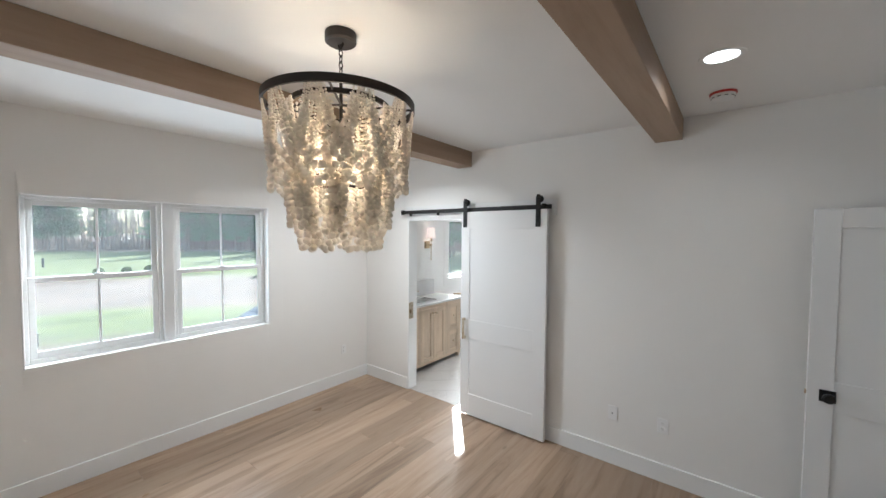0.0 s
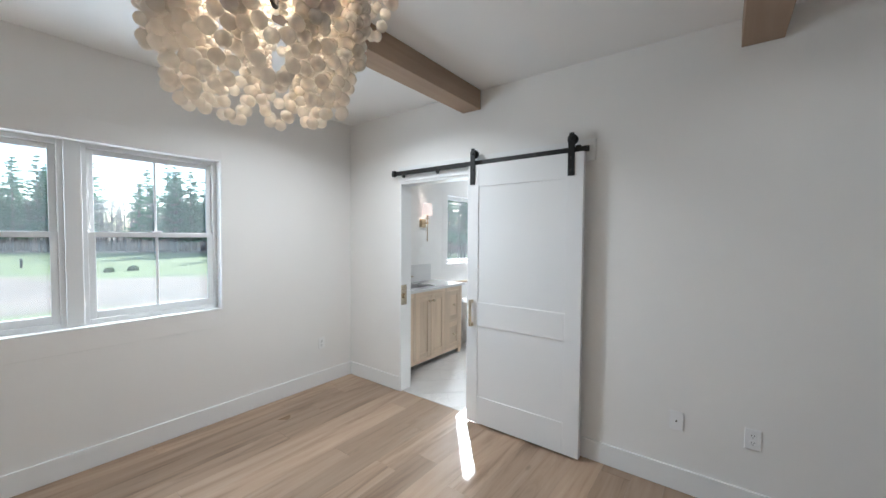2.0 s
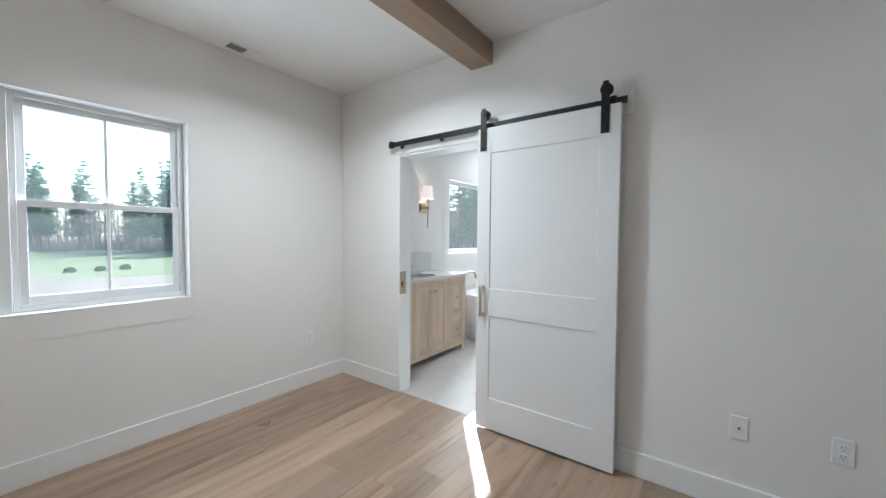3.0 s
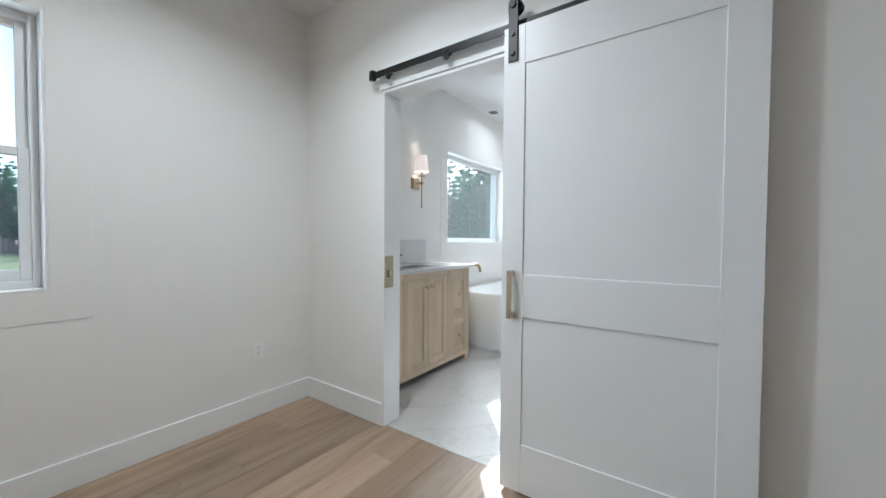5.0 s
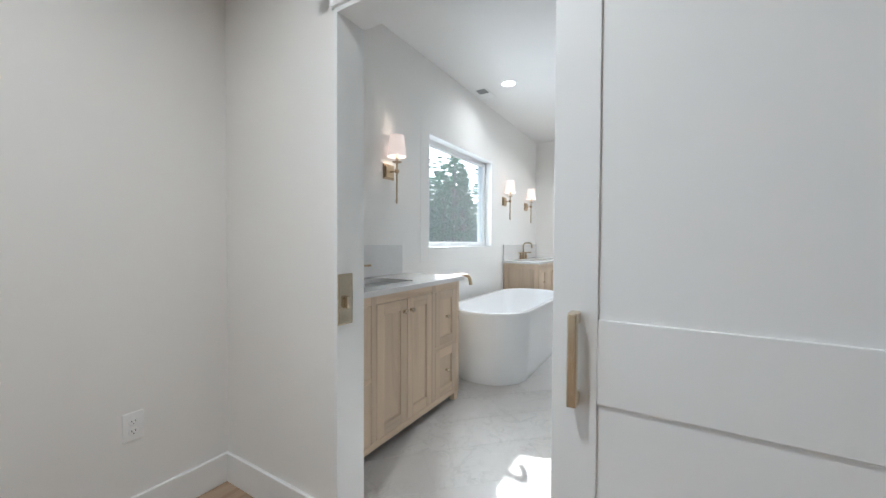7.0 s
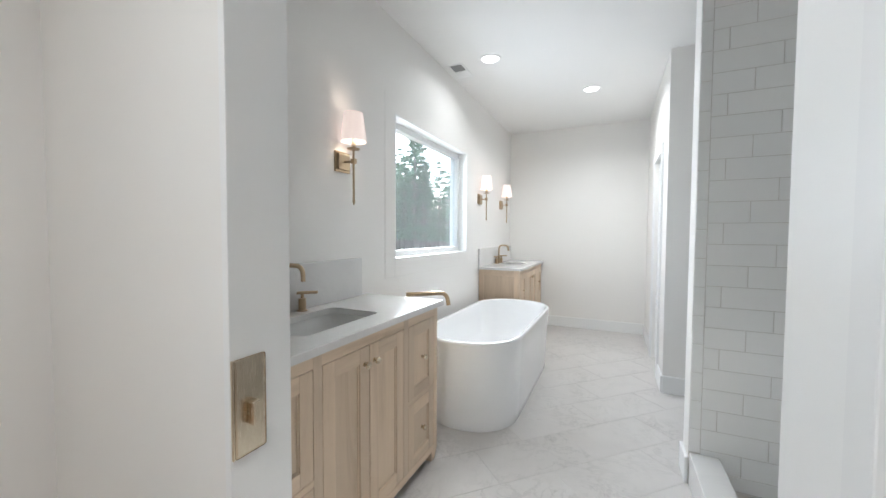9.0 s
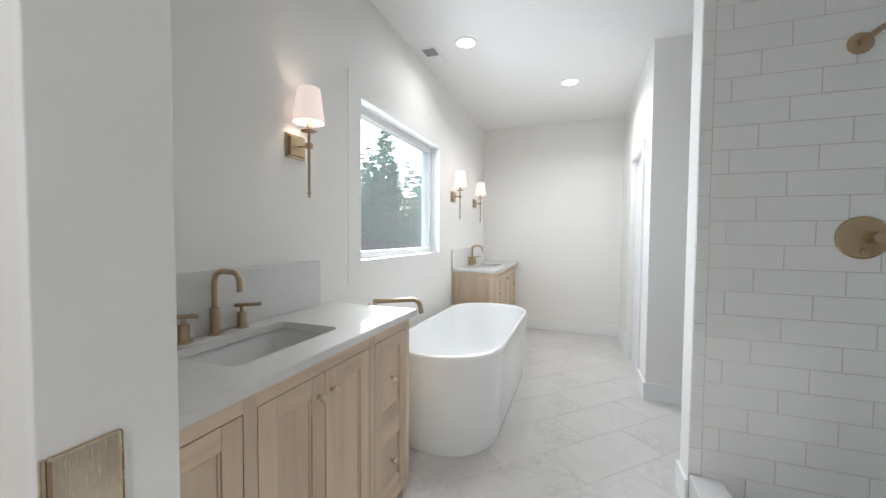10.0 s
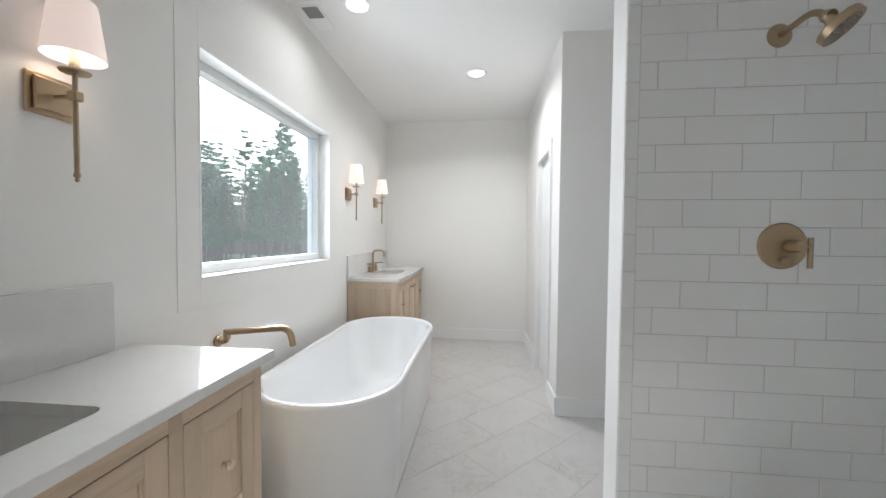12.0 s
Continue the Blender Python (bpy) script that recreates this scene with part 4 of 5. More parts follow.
def bathtub(cx, y0, y1):
    """Freestanding oval tub with a thin rolled rim."""
    cy, L, W, H = (y0 + y1) / 2, (y1 - y0) / 2, 0.37, 0.60
    t = thing("bathtub", (cx, cy, 0), "glossy white freestanding oval acrylic bathtub", "bathtub")

    def ring(bm, a, b, z, n=24):
        cap = min(0.375, a * 1.01)
        out = []
        for sign in (1, -1):
            for k in range(2 * n + 1):
                q = math.pi * k / (2 * n)
                c, w = math.cos(q), math.sin(q)
                out.append(bm.verts.new((sign * a * math.copysign(abs(c) ** 0.92, c), sign * (b - cap + cap * abs(w) ** 0.92), z)))
        return out

    bm = bmesh.new()
    rows = [(-0.030, 0.0), (-0.026, 0.008), (-0.023, 0.06), (-0.016, 0.25), (-0.007, 0.45), (-0.001, 0.575), (0.002, 0.590), (-0.002, 0.598), (-0.010, H), (-0.022, H - 0.001), (-0.030, H - 0.007), (-0.034, H - 0.02), (-0.045, 0.50), (-0.075, 0.32), (-0.115, 0.20), (-0.17, 0.155), (-0.25, 0.145)]
    loops = []
    for d, z in rows:
        deep = max(0.0, (0.55 - z)) * (0.75 if d < -0.04 and z > 0.1 and rows.index((d, z)) > 11 else 0.0)
        loops.append(ring(bm, W + d, L + d - deep * 0.35, z))
    for a, b in zip(loops, loops[1:]):
        for k in range(len(a)):
            j = (k + 1) % len(a)
            bm.faces.new((a[k], a[j], b[j], b[k]))
    bm.faces.new(loops[-1]), bm.faces.new(loops[0][::-1])
    bmesh.ops.recalc_face_normals(bm, faces=bm.faces)
    part("shell", bm, "acrylic", t, smooth=50)
    part("drain", lathe([(0, 0.004), (0.025, 0.005), (0.030, 0.0), (0, 0.0)], 24, "z", (0, 0, 0.1455)), "brass", t, "brass drain")


def tub_filler(y, z):
    t = thing("tub_filler", (WX, y, z), "brushed brass wall-mounted bathtub spout", "faucet")
    part("wall_stub", tube(bend([(0.0, 0, -0.055), (0.05, 0, -0.055), (0.05, 0, -0.01)], 0.02), 0.012, 14), "brass", t)
    part("riser", lathe([(0, -0.03), (0.016, -0.03), (0.016, 0.012), (0.014, 0.014), (0, 0.014)], 20, "z", (0.05, 0, -0.01)), "brass", t)
    part("spout", tube(bend([(0.05, 0, -0.010), (0.365, 0, 0.024), (0.382, 0, -0.062)], 0.05), 0.0150, 16), "brass", t)
    part("flange", lathe([(0, 0.012), (0.024, 0.012), (0.028, 0.008), (0.028, 0.0), (0, 0.0)], 28, "x", (0, 0, -0.055)), "brass", t)


def shower_head(x, z):
    t = thing("shower_fixture", (x, S0 - 0.010, z), "brushed brass wall-mounted shower head on an arm", "shower head")
    part("flange", lathe([(0, -0.010), (0.032, -0.010), (0.043, -0.004), (0.043, 0.002), (0, 0.002)], 32, "y"), "brass", t)
    part("arm", tube(bend([(0, 0, 0), (0, -0.145, 0.006), (0, -0.20, -0.045)], 0.04), 0.011, 14), "brass", t)
    head = lathe([(0, 0.035), (0.012, 0.035), (0.016, 0.020), (0.028, 0.008), (0.028, 0.004), (0.058, 0.000), (0.061, -0.004), (0.061, -0.026), (0.057, -0.028), (0.052, -0.025), (0, -0.025)], 40)
    m = Matrix.Translation((0.008, -0.218, -0.078)) @ Matrix.Rotation(radians(50), 4, "Z") @ Matrix.Rotation(radians(-40), 4, "X")
    bmesh.ops.transform(head, matrix=m, verts=head.verts)
    hd = part("head", head, "brass", t)
    bm = bmesh.new()
    for r, n in ((0.012, 8), (0.024, 14), (0.036, 18), (0.046, 22)):
        for k in range(n):
            a = 2 * math.pi * k / n
            bmesh.ops.create_cone(bm, cap_ends=True, segments=6, radius1=0.0016, radius2=0.0022, depth=0.004, matrix=m @ Matrix.Translation((r * math.cos(a), r * math.sin(a), -0.0265)))
    part("nozzles", bm, "vent_grey", hd)
    nut = lathe([(0, -0.014), (0.017, -0.014), (0.019, -0.01), (0.019, 0.01), (0.017, 0.014), (0, 0.014)], 24)
    bmesh.ops.transform(nut, matrix=Matrix.Translation((0, -0.198, -0.042)) @ Matrix.Rotation(radians(-66), 4, "X"), verts=nut.verts)
    part("swivel_nut", nut, "brass", t)


def shower_valve(x, z):
    t = thing("shower_valve", (x, S0 - 0.010, z), "round brushed brass shower valve plate with a lever", "shower valve")
    part("plate", lathe([(0, -0.008), (0.082, -0.008), (0.088, -0.003), (0.088, 0.002), (0, 0.002)], 56, "y"), "brass", t)
    part("stem", lathe([(0, -0.062), (0.020, -0.062), (0.022, -0.058), (0.022, -0.008), (0, -0.008)], 32, "y", (0.022, 0, 0.0)), "brass", t)
    part("lever", tube([(0.056, -0.055, 0.032), (0.056, -0.055, -0.080)], 0.0085, 14), "brass", t)
    part("lever_neck", tube([(0.022, -0.05, 0), (0.058, -0.055, 0)], 0.010, 12), "brass", t)
    part("diverter", lathe([(0, -0.022), (0.010, -0.022), (0.013, -0.018), (0.013, -0.008), (0, -0.008)], 24, "y", (0.002, 0, -0.054)), "brass", t)


def pocket_latch():
    t = thing("door_latch_plate", (OX0 + 0.018, 3.79, 0.958), "satin brass privacy latch plate on the doorway jamb", "latch")
    part("plate", box(0, 0.005, -0.037, 0.033, -0.098, 0.098, 0.0045), "pale_brass", t)
    part("side_strike", box(-0.018, 0.0045, -0.0415, -0.037, -0.098, 0.098, 0.001), "pale_brass", t)
    part("slot", box(-0.010, -0.002, -0.0425, -0.0415, -0.07, 0.07), "dark_slot", t)
    part("thumb_turn", box(0.005, 0.024, -0.012, 0.006, -0.036, 0.012, 0.004), "pale_brass", t)


def closet_door():
    """A closed white door in the closet doorway, with its casing."""
    for a, b, c, d in ((DY0 - 0.07, DY0, 0, DZ + 0.07), (DY1, DY1 + 0.07, 0, DZ + 0.07), (DY0, DY1, DZ, DZ + 0.07)):
        structure("trim", box(CX - 0.018, CX, a, b, c, d, 0.003), "trim_paint", "flat white door casing", "trim")
    t = tagged(new("door_1"), "closed white closet door with a brass latch plate", "door", kind="structure")
    t.location = (CX, 0, 0)
    part("slab", box(0.030, 0.068, DY0 + 0.003, DY1 - 0.003, 0.01, DZ - 0.003, 0.002), "door_paint", t)
    part("stop", box(0.002, 0.028, DY0, DY0 + 0.012, 0.0, DZ, 0.001), "trim_paint", t)
    part("latch", box(-0.0005, 0.012, DY0 + 0.0125, DY0 + 0.015, 0.93, 1.0, 0.0), "brass", t)


# ---- outdoors ----
def shrub(x, y, r, z):
    t = thing("round_shrub", (x, y, z), "small rounded evergreen shrub on the lawn", "shrub", "lawn shrubs")
    rnd = random.Random(int(x * 10))
    verts, faces = [], []
    for k in range(900):
        a, b = rnd.uniform(0, 2 * math.pi), math.acos(rnd.uniform(-0.2, 1))
        q = r * rnd.uniform(0.72, 1.06)
        p = Vector((q * math.sin(b) * math.cos(a), q * math.sin(b) * math.sin(a), q * 0.95 * math.cos(b) + 0.25 * r))
        u, w = Vector((rnd.gauss(0, 1), rnd.gauss(0, 1), rnd.gauss(0, 1))).normalized() * 0.1 * r, Vector((rnd.gauss(0, 1), rnd.gauss(0, 1), rnd.gauss(0, 1))).normalized() * 0.1 * r
        i = len(verts)
        verts += [p - u, p + w, p + u, p - w]
        faces.append((i, i + 1, i + 2, i + 3))
    data = bpy.data.meshes.new("foliage")
    data.from_pydata([tuple(v) for v in verts], [], faces)
    data.materials.append(MATS["shrub_leaves"])
    ob = new("foliage", data)
    ob.parent = t
    part("stem", tube([(0, 0, -0.1), (0, 0, 0.5 * r)], 0.05 * r, 6), "bark", t)


def spray(verts, faces, rnd, p, size, flat):
    for _ in range(2):
        d1 = Vector((rnd.gauss(0, 1), rnd.gauss(0, 1), rnd.gauss(0, flat))).normalized() * size
        d2 = Vector((rnd.gauss(0, 1), rnd.gauss(0, 1), rnd.gauss(0, flat))).normalized() * size * 0.55
        i = len(verts)
        verts += [tuple(p - d1), tuple(p + d2), tuple(p + d1), tuple(p - d2)]
        faces.append((i, i + 1, i + 2, i + 3))


def pine(seed, h):
    """White pine: tiered, drooping limbs with gaps, bare lower trunk."""
    rnd = random.Random(seed)
    t = thing("pine_tree", (0, 0, 0), "tall green pine tree at the edge of the woods", "tree", "woodland edge trees")
    pts = [(rnd.uniform(-0.1, 0.1), rnd.uniform(-0.1, 0.1), h * k / 6) for k in range(7)]
    pts[0] = (0, 0, -0.3)
    part("trunk", tube(pts, [0.30 - 0.26 * k / 6 for k in range(7)], 8), "bark", t)
    verts, faces = [], []
    limb = bmesh.new()
    z = h * rnd.uniform(0.05, 0.24)
    while z < h * 0.985:
        f = z / h
        reach = h * 0.19 * (1 - f) ** 0.62 * rnd.uniform(0.75, 1.15) + 0.25
        for k in range(rnd.randint(3, 5)):
            a = rnd.uniform(0, 2 * math.pi)
            ln = reach * rnd.uniform(0.5, 1.1)
            rise = rnd.uniform(0.0, 0.28) * ln
            end = Vector((ln * math.cos(a), ln * math.sin(a), z + rise))
            start = Vector((0, 0, z))
            b = tube([start, start.lerp(end, 0.5) + Vector((0, 0, -0.05 * ln)), end], [0.05, 0.035, 0.015], 4, False)
            m = bpy.data.meshes.new("tmp")
            b.to_mesh(m)
            b.free()
            limb.from_mesh(m)
            bpy.data.meshes.remove(m)
            for j in range(int(14 + ln * 20)):
                s = rnd.uniform(0.25, 1.05)
                p = start.lerp(end, s) + Vector((rnd.gauss(0, 0.16), rnd.gauss(0, 0.16), rnd.gauss(0.03, 0.09))) * (0.5 + ln * 0.35)
                spray(verts, faces, rnd, p, rnd.uniform(0.14, 0.33), 0.5)
        z += h * rnd.uniform(0.022, 0.045)
    part("limbs", limb, "bark", t)
    data = bpy.data.meshes.new("crown")
    data.from_pydata(verts, [], faces)
    data.materials.append(MATS["pine_needles"])
    ob = new("crown", data)
    ob.parent = t
    return t


def bare_tree(seed, h):
    """Leafless hardwood with a fine twiggy crown."""
    rnd = random.Random(seed)
    t = thing("bare_tree", (0, 0, 0), "leafless grey-brown hardwood tree at the edge of the woods", "tree", "woodland edge trees")
    bm = bmesh.new()

    def grow(p, d, ln, r, depth):
        q = p + d * ln
        b = tube([p, p.lerp(q, 0.5) + Vector((rnd.gauss(0, 0.03), rnd.gauss(0, 0.03), 0)) * ln, q], [r, r * 0.85, r * 0.65], 4 if depth else 7, False)
        m = bpy.data.meshes.new("tmp")
        b.to_mesh(m)
        b.free()
        bm.from_mesh(m)
        bpy.data.meshes.remove(m)
        if depth == 0:
            tips.append(q)
        return q

    tips = []
    top = Vector((rnd.uniform(-0.4, 0.4), rnd.uniform(-0.4, 0.4), h))
    part("trunk", tube([(0, 0, -0.3), top * 0.35, top * 0.7, top], [0.2, 0.15, 0.09, 0.02], 7), "bark", t)
    verts, faces = [], []
    for k in range(26):
        f = rnd.uniform(0.3, 0.98)
        p = top * f
        a = rnd.uniform(0, 2 * math.pi)
        d = Vector((math.cos(a), math.sin(a), rnd.uniform(0.5, 1.3))).normalized()
        ln = h * 0.24 * (1.1 - f) + 0.5
        q = grow(p, d, ln, 0.05 * (1.2 - f), 1)
        for j in range(16):
            s = p.lerp(q, rnd.uniform(0.2, 1.0))
            e = s + (d + Vector((rnd.gauss(0, 0.6), rnd.gauss(0, 0.6), rnd.gauss(0.2, 0.4)))).normalized() * ln * rnd.uniform(0.25, 0.6)
            w = Vector((rnd.gauss(0, 1), rnd.gauss(0, 1), 0)).normalized() * 0.022
            i = len(verts)
            verts += [tuple(s - w), tuple(s + w), tuple(e)]
            faces.append((i, i + 1, i + 2))
            for _ in range(2):
                u = s.lerp(e, rnd.uniform(0.3, 1))
                g = u + Vector((rnd.gauss(0, 0.4), rnd.gauss(0, 0.4), rnd.gauss(0.25, 0.3)))
                i = len(verts)
                verts += [tuple(u - w * 0.7), tuple(u + w * 0.7), tuple(g)]
                faces.append((i, i + 1, i + 2))
    part("limbs", bm, "bark", t)
    data = bpy.data.meshes.new("twigs")
    data.from_pydata(verts, [], faces)
    data.materials.append(MATS["bare_twigs"])
    ob = new("twigs", data)
    ob.parent = t
    return t


# ---- bedroom ----
barn_door()
barn_rail()
bedroom_door()
wall_plate((-0.59, BY, 0.425), 0, "coax")
wall_plate((-0.233, BY, 0.430), 0, "duplex")
wall_plate((WX, 3.378, 0.428), 90, "duplex")
beam(-2.182, -2.006)
beam(-0.340, -0.163)
recessed_light(0.076, 2.771, 0.9)
recessed_light(-2.479, 2.73, 8)
smoke_detector(0.072, 3.345)
ceiling_vent(-3.625, -3.505, 2.645, 2.92, 0.5)
chandelier(-1.208, 1.546)
pocket_latch()

# ---- bathroom ----
vanity(3.893, 5.182, 0.922, -3.15, True)
counter(3.891, 5.225, 0.922, -3.128, (-3.555, -3.258, 4.288, 4.768), 5.14, 0.232)
faucet(-3.622, 4.515, 0.922)
vanity(7.36, 8.70, 0.930, -3.185, True)
counter(7.335, 8.755, 0.930, -3.165, (-3.592, -3.285, 7.80, 8.26), 8.75, 0.21)
faucet(-3.622, 8.03, 0.930)
for sy in (4.978, 7.36, 8.24):
    sconce(sy)
bathtub(-3.17, 5.485, 7.27)
tub_filler(5.65, 0.865)
shower_head(-1.318, 2.08)
shower_valve(-1.282, 1.296)
closet_door()
recessed_light(-3.232, 6.37, 1.8, CEILB)
recessed_light(-2.48, 7.42, 7, CEILB)
ceiling_vent(-3.62, -3.48, 6.335, 6.62, 0.5, CEILB)
CURB = structure("shower_curb", box(-1.857, -1.726, TY + 0.002, S0 - 0.012, 0.0, 0.172, 0.004), "quartz", "white stone shower curb", "curb")

# ---- outdoors ----
GZ = -2.9
bm = bmesh.new()
bmesh.ops.create_grid(bm, x_segments=1, y_segments=1, size=1500)
bmesh.ops.translate(bm, vec=(0, 0, GZ), verts=bm.verts)
structure("ground", bm, "lawn", "wide lawn of green and dry brown grass", "lawn")
for x, y, r in ((-57.2, 9.15, 0.52), (-57.0, 11.6, 0.5), (-57.4, 13.9, 0.54)):
    shrub(x, y, r, GZ)
rnd = random.Random(11)
kinds = [pine(1, 22), pine(2, 19), pine(3, 25), bare_tree(5, 15), bare_tree(6, 17), bare_tree(7, 13)]
spots = []
for k in range(460):
    az = rnd.uniform(-35, 88)
    edge = 137 / max(0.8, math.cos(radians(az)) + 0.95 * math.sin(radians(az)))
    dist = edge + 34 * rnd.random() ** 2 if az < 38 else rnd.uniform(66, 108)
    spots.append((az, dist, rnd.random()))
for k, (az, dist, pick) in enumerate(spots):
    x, y = WX - dist * math.cos(radians(az)), 1.5 + dist * math.sin(radians(az))
    pines = 0.45 if az < 6 else 0.14 if az < 13.5 else 0.6 if az < 26 else 0.5
    which = rnd.randrange(3) if pick < pines else 3 + rnd.randrange(3)
    src = kinds[which]
    s = rnd.uniform(0.72, 1.05)
    m = pose(x, y, GZ, 0, 0, rnd.uniform(0, 360))
    if k < 6:
        src = kinds[k]
        src.matrix_basis = m
    else:
        ob = copy_thing(src, m)
        ob.scale = (s, s, s * rnd.uniform(0.95, 1.08))


def far_woods():
    """Bare woods behind the first trees: thin stems, twigs and low brush."""
    rnd = random.Random(21)
    verts, faces = [], []

    def stick(p, q, w):
        side = Vector((rnd.gauss(0, 1), rnd.gauss(0, 1), 0)).normalized() * w
        i = len(verts)
        verts.extend((tuple(p - side), tuple(p + side), tuple(q + side * 0.3), tuple(q - side * 0.3)))
        faces.append((i, i + 1, i + 2, i + 3))

    for k in range(2500):
        az = radians(rnd.uniform(-40, 92))
        edge = 137 / max(0.8, math.cos(az) + 0.95 * math.sin(az))
        dist = edge + rnd.uniform(8, 60) if az < radians(38) else rnd.uniform(92, 150)
        base = Vector((WX - dist * math.cos(az), 1.5 + dist * math.sin(az), GZ - 0.2))
        h = rnd.uniform(7, 17)
        top = base + Vector((rnd.gauss(0, 0.5), rnd.gauss(0, 0.5), h))
        stick(base, top, rnd.uniform(0.07, 0.18))
        for j in range(16):
            p = base.lerp(top, rnd.uniform(0.2, 1))
            stick(p, p + Vector((rnd.gauss(0, 1.3), rnd.gauss(0, 1.3), rnd.uniform(0.4, 2.4))), rnd.uniform(0.03, 0.07))
        for j in range(16):
            p = base + Vector((rnd.gauss(0, 2.4), rnd.gauss(0, 2.4), 0))
            stick(p, p + Vector((rnd.gauss(0, 0.7), rnd.gauss(0, 0.7), rnd.uniform(0.8, 3.2))), rnd.uniform(0.05, 0.15))
    data = bpy.data.meshes.new("far_woods")
    data.from_pydata(verts, [], faces)
    data.materials.append(MATS["woods_haze"])
    tagged(new("far_woods", data), "bare grey-brown woods beyond the lawn", "woods", kind="stuff")


far_woods()


def garden_post(x, y, h, r):
    t = thing("garden_post", (x, y, GZ), "short dark post standing on the lawn", "post")
    part("shaft", lathe([(0, -0.2), (r, -0.2), (r, h - 0.06), (r * 0.9, h - 0.04), (0, h - 0.04)], 16), "bronze", t)
    part("cap", lathe([(0, h - 0.04), (r * 1.15, h - 0.04), (r * 1.15, h), (0, h + 0.03)], 16), "black_metal", t)


garden_post(-22.3, 1.9, 0.55, 0.13)
garden_post(-72, 5.9, 1.2, 0.13)


def lower_roof():
    """The lower roof outside the bedroom window."""
    t = thing("lower_roof", (-4.0, 1.5, 0.0), "dark grey shingled lower roof outside the window", "roof")
    slope = math.atan(0.42)
    base = Matrix.Translation((0, 0, 0.66 - 0.42 * 1.13)) @ Matrix.Rotation(slope, 4, "X")
    deck = box(-1.2, 0.1, 0, 3.2, -0.06, -0.012)
    bmesh.ops.transform(deck, matrix=base, verts=deck.verts)
    part("deck", deck, "siding", t)
    for row in range(23):
        for col in range(5):
            x0 = -1.22 + 0.29 * col - (0.14 if row % 2 else 0)
            x1 = min(x0 + 0.284, 0.1)
            x0 = max(x0, -1.22)
            if x1 - x0 < 0.03:
                continue
            b = box(x0, x1, row * 0.14, row * 0.14 + 0.19, -0.010, -0.004)
            for v in b.verts:
                v.co.z += 0.010 * (1 - (v.co.y - row * 0.14) / 0.19)
            bmesh.ops.transform(b, matrix=base, verts=b.verts)
            part("shingle", b, "shingle", t, smooth=0)
    wallbox = box(-1.15, 0.1, 1.2, 3.1, -2.9, 0.0)
    for v in wallbox.verts:
        if v.co.z > -1:
            v.co.z = 0.66 + 0.42 * (v.co.y - 1.13) - 0.09
    part("wall", wallbox, "siding", t)


lower_roof()


# ---- pieces of floors and walls ----
def slab_mesh(poly, z0, z1, bevel=0.0015):
    """A flat piece with a small chamfer round its top, from a convex outline."""
    n = len(poly)
    cx, cy = sum(p[0] for p in poly) / n, sum(p[1] for p in poly) / n
    verts = [(x, y, z0) for x, y in poly] + [(x, y, z1 - bevel) for x, y in poly]
    for x, y in poly:
        d = math.hypot(x - cx, y - cy) or 1
        k = 1 - bevel * 1.4 / d
        verts.append((cx + (x - cx) * k, cy + (y - cy) * k, z1))
    faces = [tuple(range(2 * n, 3 * n))]
    for k in range(n):
        j = (k + 1) % n
        faces.append((k, j, n + j, n + k))
        faces.append((n + k, n + j, 2 * n + j, 2 * n + k))
    return verts, faces


def flat_piece(name, poly, z0, z1, material, parent, bevel=0.0015):
    area = sum(a[0] * b[1] - b[0] * a[1] for a, b in zip(poly, poly[1:] + poly[:1]))
    poly = poly if area > 0 else poly[::-1]
    v, f = slab_mesh(poly, z0, z1, bevel)
    data = bpy.data.meshes.new(name)
    data.from_pydata(v, [], f)
    data.materials.append(MATS[material])
    ob = new(name, data)
    ob.parent = parent
    return ob


def clip(poly, x0, x1, y0, y1):
    for axis, value, keep in ((0, x0, 1), (0, x1, -1), (1, y0, 1), (1, y1, -1)):
        out = []
        for a, b in zip(poly, poly[1:] + poly[:1]):
            ia, ib = (a[axis] - value) * keep >= 0, (b[axis] - value) * keep >= 0
            if ia:
                out.append(a)
            if ia != ib:
                t = (value - a[axis]) / (b[axis] - a[axis])
                out.append((a[0] + (b[0] - a[0]) * t, a[1] + (b[1] - a[1]) * t))
        poly = out
        if len(poly) < 3:
            return []
    return poly


rnd = random.Random(3)
PW = 0.178
x = WX + 0.004
while x < EX:
    y = SY - rnd.uniform(0.1, 1.6)
    while y < BY + 0.012:
        ln = rnd.choice((0.9, 1.2, 1.5, 1.8, 2.1))
        a, b = max(y, SY), min(y + ln, BY + 0.012)
        if b - a > 0.02:
            flat_piece("plank", [(x, a + 0.0005), (min(x + PW, EX) - 0.0006, a + 0.0005), (min(x + PW, EX) - 0.0006, b - 0.0004), (x, b - 0.0004)], -0.011, 0.0, "floor_oak", floor_bed, 0.0007)
        y += ln
    x += PW

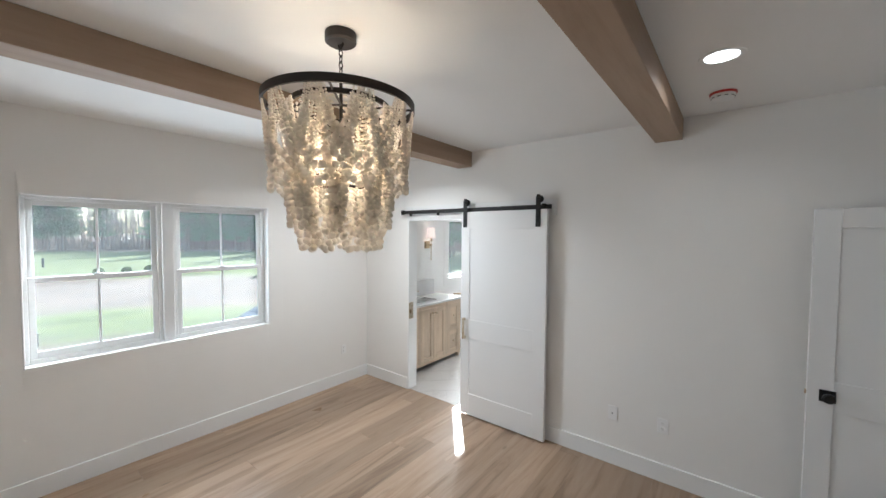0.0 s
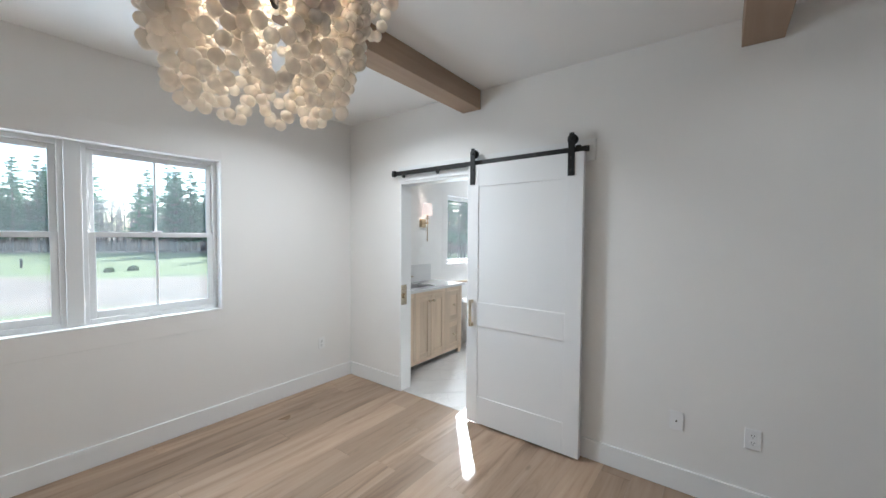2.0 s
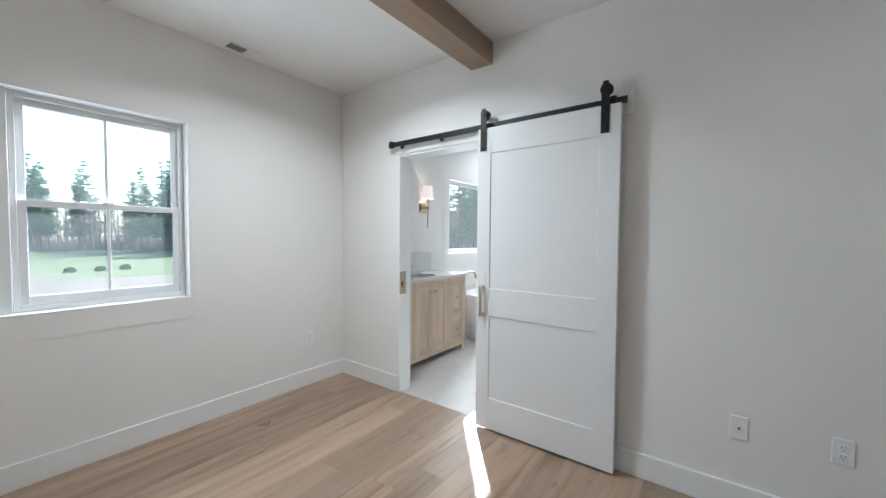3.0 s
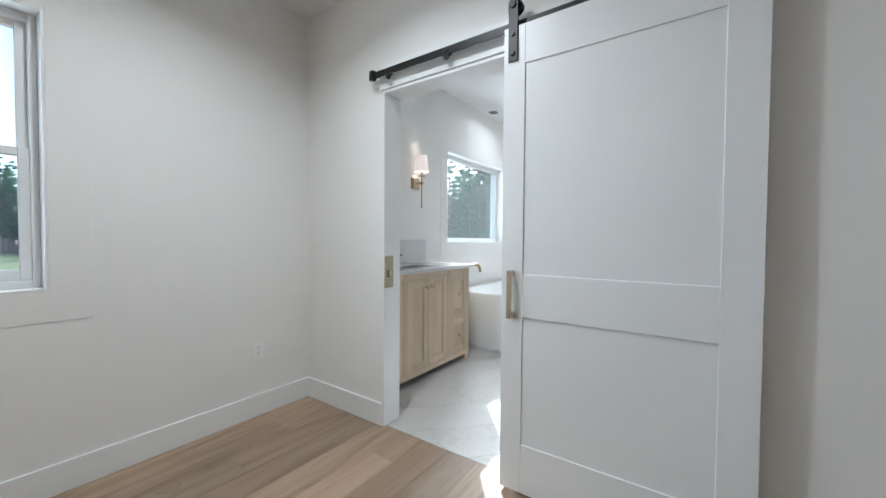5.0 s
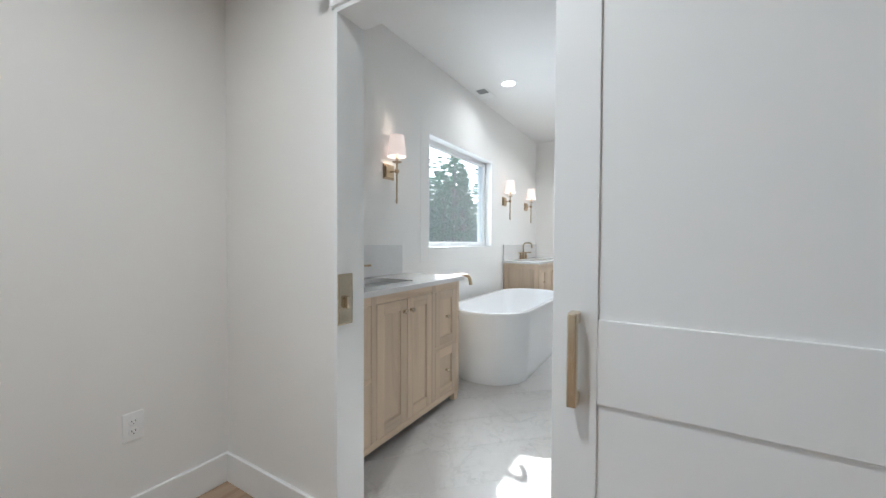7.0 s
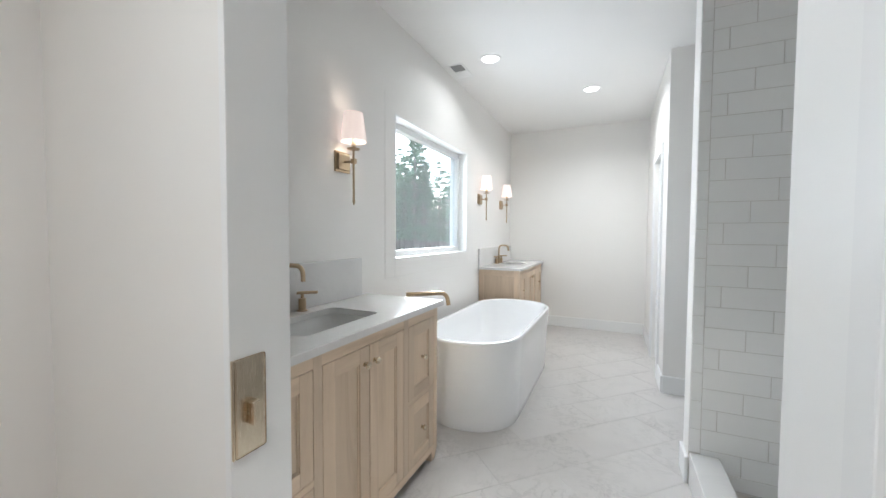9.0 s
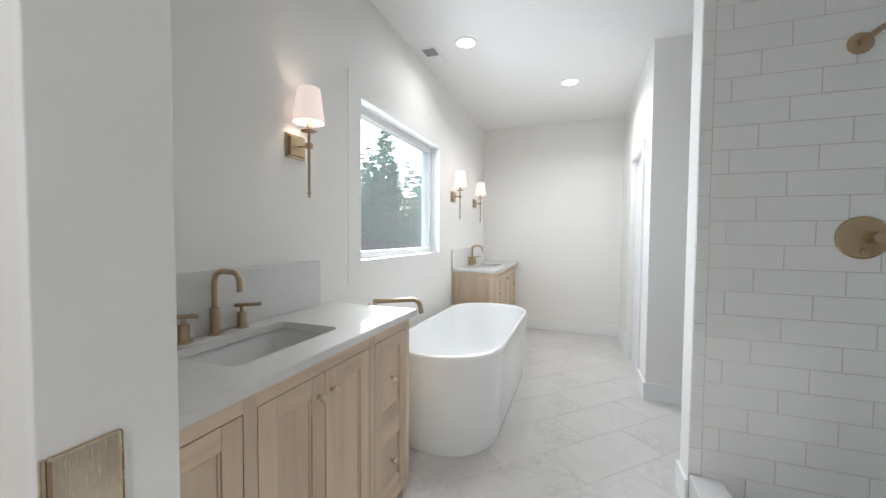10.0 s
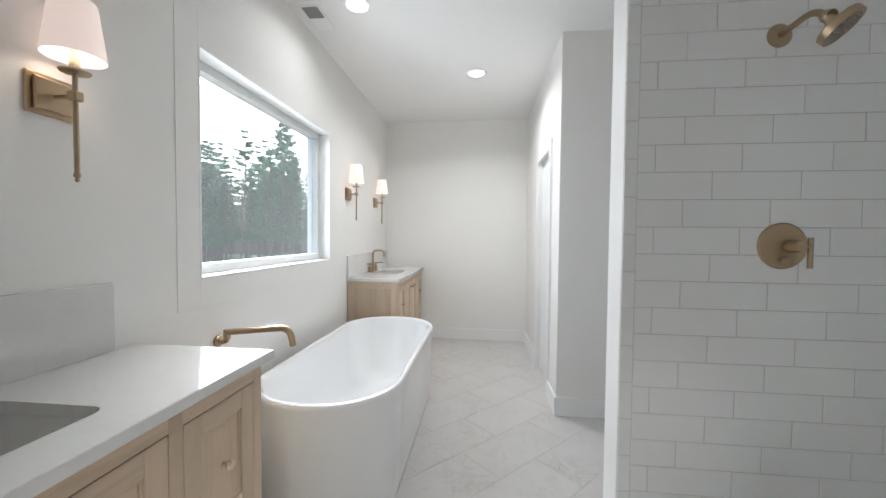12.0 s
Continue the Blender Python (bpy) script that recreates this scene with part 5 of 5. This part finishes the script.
U0, PU, PV, G = -6.19, 0.315, 0.627, 0.0010
for r in range(-8, 12):
    for c in range(-8, 20):
        u0, v0 = U0 + r * PU, 0.12 + (0.30 if r % 2 else 0.0) + c * PV
        corners = [(u0 + G, v0 + G), (u0 + PU - G, v0 + G), (u0 + PU - G, v0 + PV - G), (u0 + G, v0 + PV - G)]
        q = math.sqrt(0.5)
        poly = clip([((u + v) * q, (v - u) * q) for u, v in corners], WX, -0.46, BY + 0.017, FY)
        if len(poly) > 2:
            flat_piece("floor_tile", poly, -0.0012, 0.0, "floor_tile", floor_bath, 0.0003)

# subway tiles: third-bond rows, and a column of edge pieces
TX, TPX, TPZ, TZ0 = -1.808, 0.314, 0.1062, 1.2606
part("grout_bed", box(SX + 0.001, -0.46, S0 - 0.007, S0, 0.0, CEILB), "grout", wall_shower, smooth=0)


def wall_tile(x0, x1, z0, z1):
    v, f = slab_mesh([(x0, z0), (x1, z0), (x1, z1), (x0, z1)], 0.0, 0.010, 0.0018)
    data = bpy.data.meshes.new("wall_tile")
    data.from_pydata([(p[0], S0 - p[2], p[1]) for p in v], [], f)
    data.materials.append(MATS["wall_tile"])
    ob = new("wall_tile", data)
    ob.parent = wall_shower


for r in range(-12, 16):
    z0, z1 = TZ0 + r * TPZ, TZ0 + (r + 1) * TPZ - 0.002
    z0, z1 = max(z0, 0.02), min(z1, CEILB)
    if z1 - z0 < 0.01:
        continue
    j = -1.743 + (r * TPX / 3) % TPX - 2 * TPX
    while j < -0.46:
        a, b = max(j + 0.00125, TX), min(j + TPX - 0.00125, -0.46)
        if b - a > 0.008:
            wall_tile(a, b, z0, z1)
        j += TPX
z = 0.152
while z < CEILB:
    wall_tile(SX + 0.0015, TX - 0.002, max(z, 0.175), min(z + 0.146, CEILB))
    z += 0.148

pan = structure("floor_shower", box(-1.726, -0.45, TY, S0 - 0.012, -0.002, 0.02), "pale_grout", "shower floor of small mixed stone mosaic", "floor")
verts, faces = [], []
for i in range(24):
    for k in range(31):
        x0, y0 = -1.72 + i * 0.0525, TY + 0.01 + k * 0.0525
        if y0 < 4.9 and x0 > -1.0:
            continue
        v, f = slab_mesh([(x0, y0), (x0 + 0.049, y0), (x0 + 0.049, y0 + 0.049), (x0, y0 + 0.049)], 0.02, 0.024, 0.0015)
        n0 = len(verts)
        verts += v
        faces += [tuple(n0 + q for q in g) for g in f]
data = bpy.data.meshes.new("mosaic")
data.from_pydata(verts, [], faces)
data.materials.append(MATS["pebble"])
mosaic = tagged(new("mosaic", data), kind="stuff")
mosaic.parent = pan
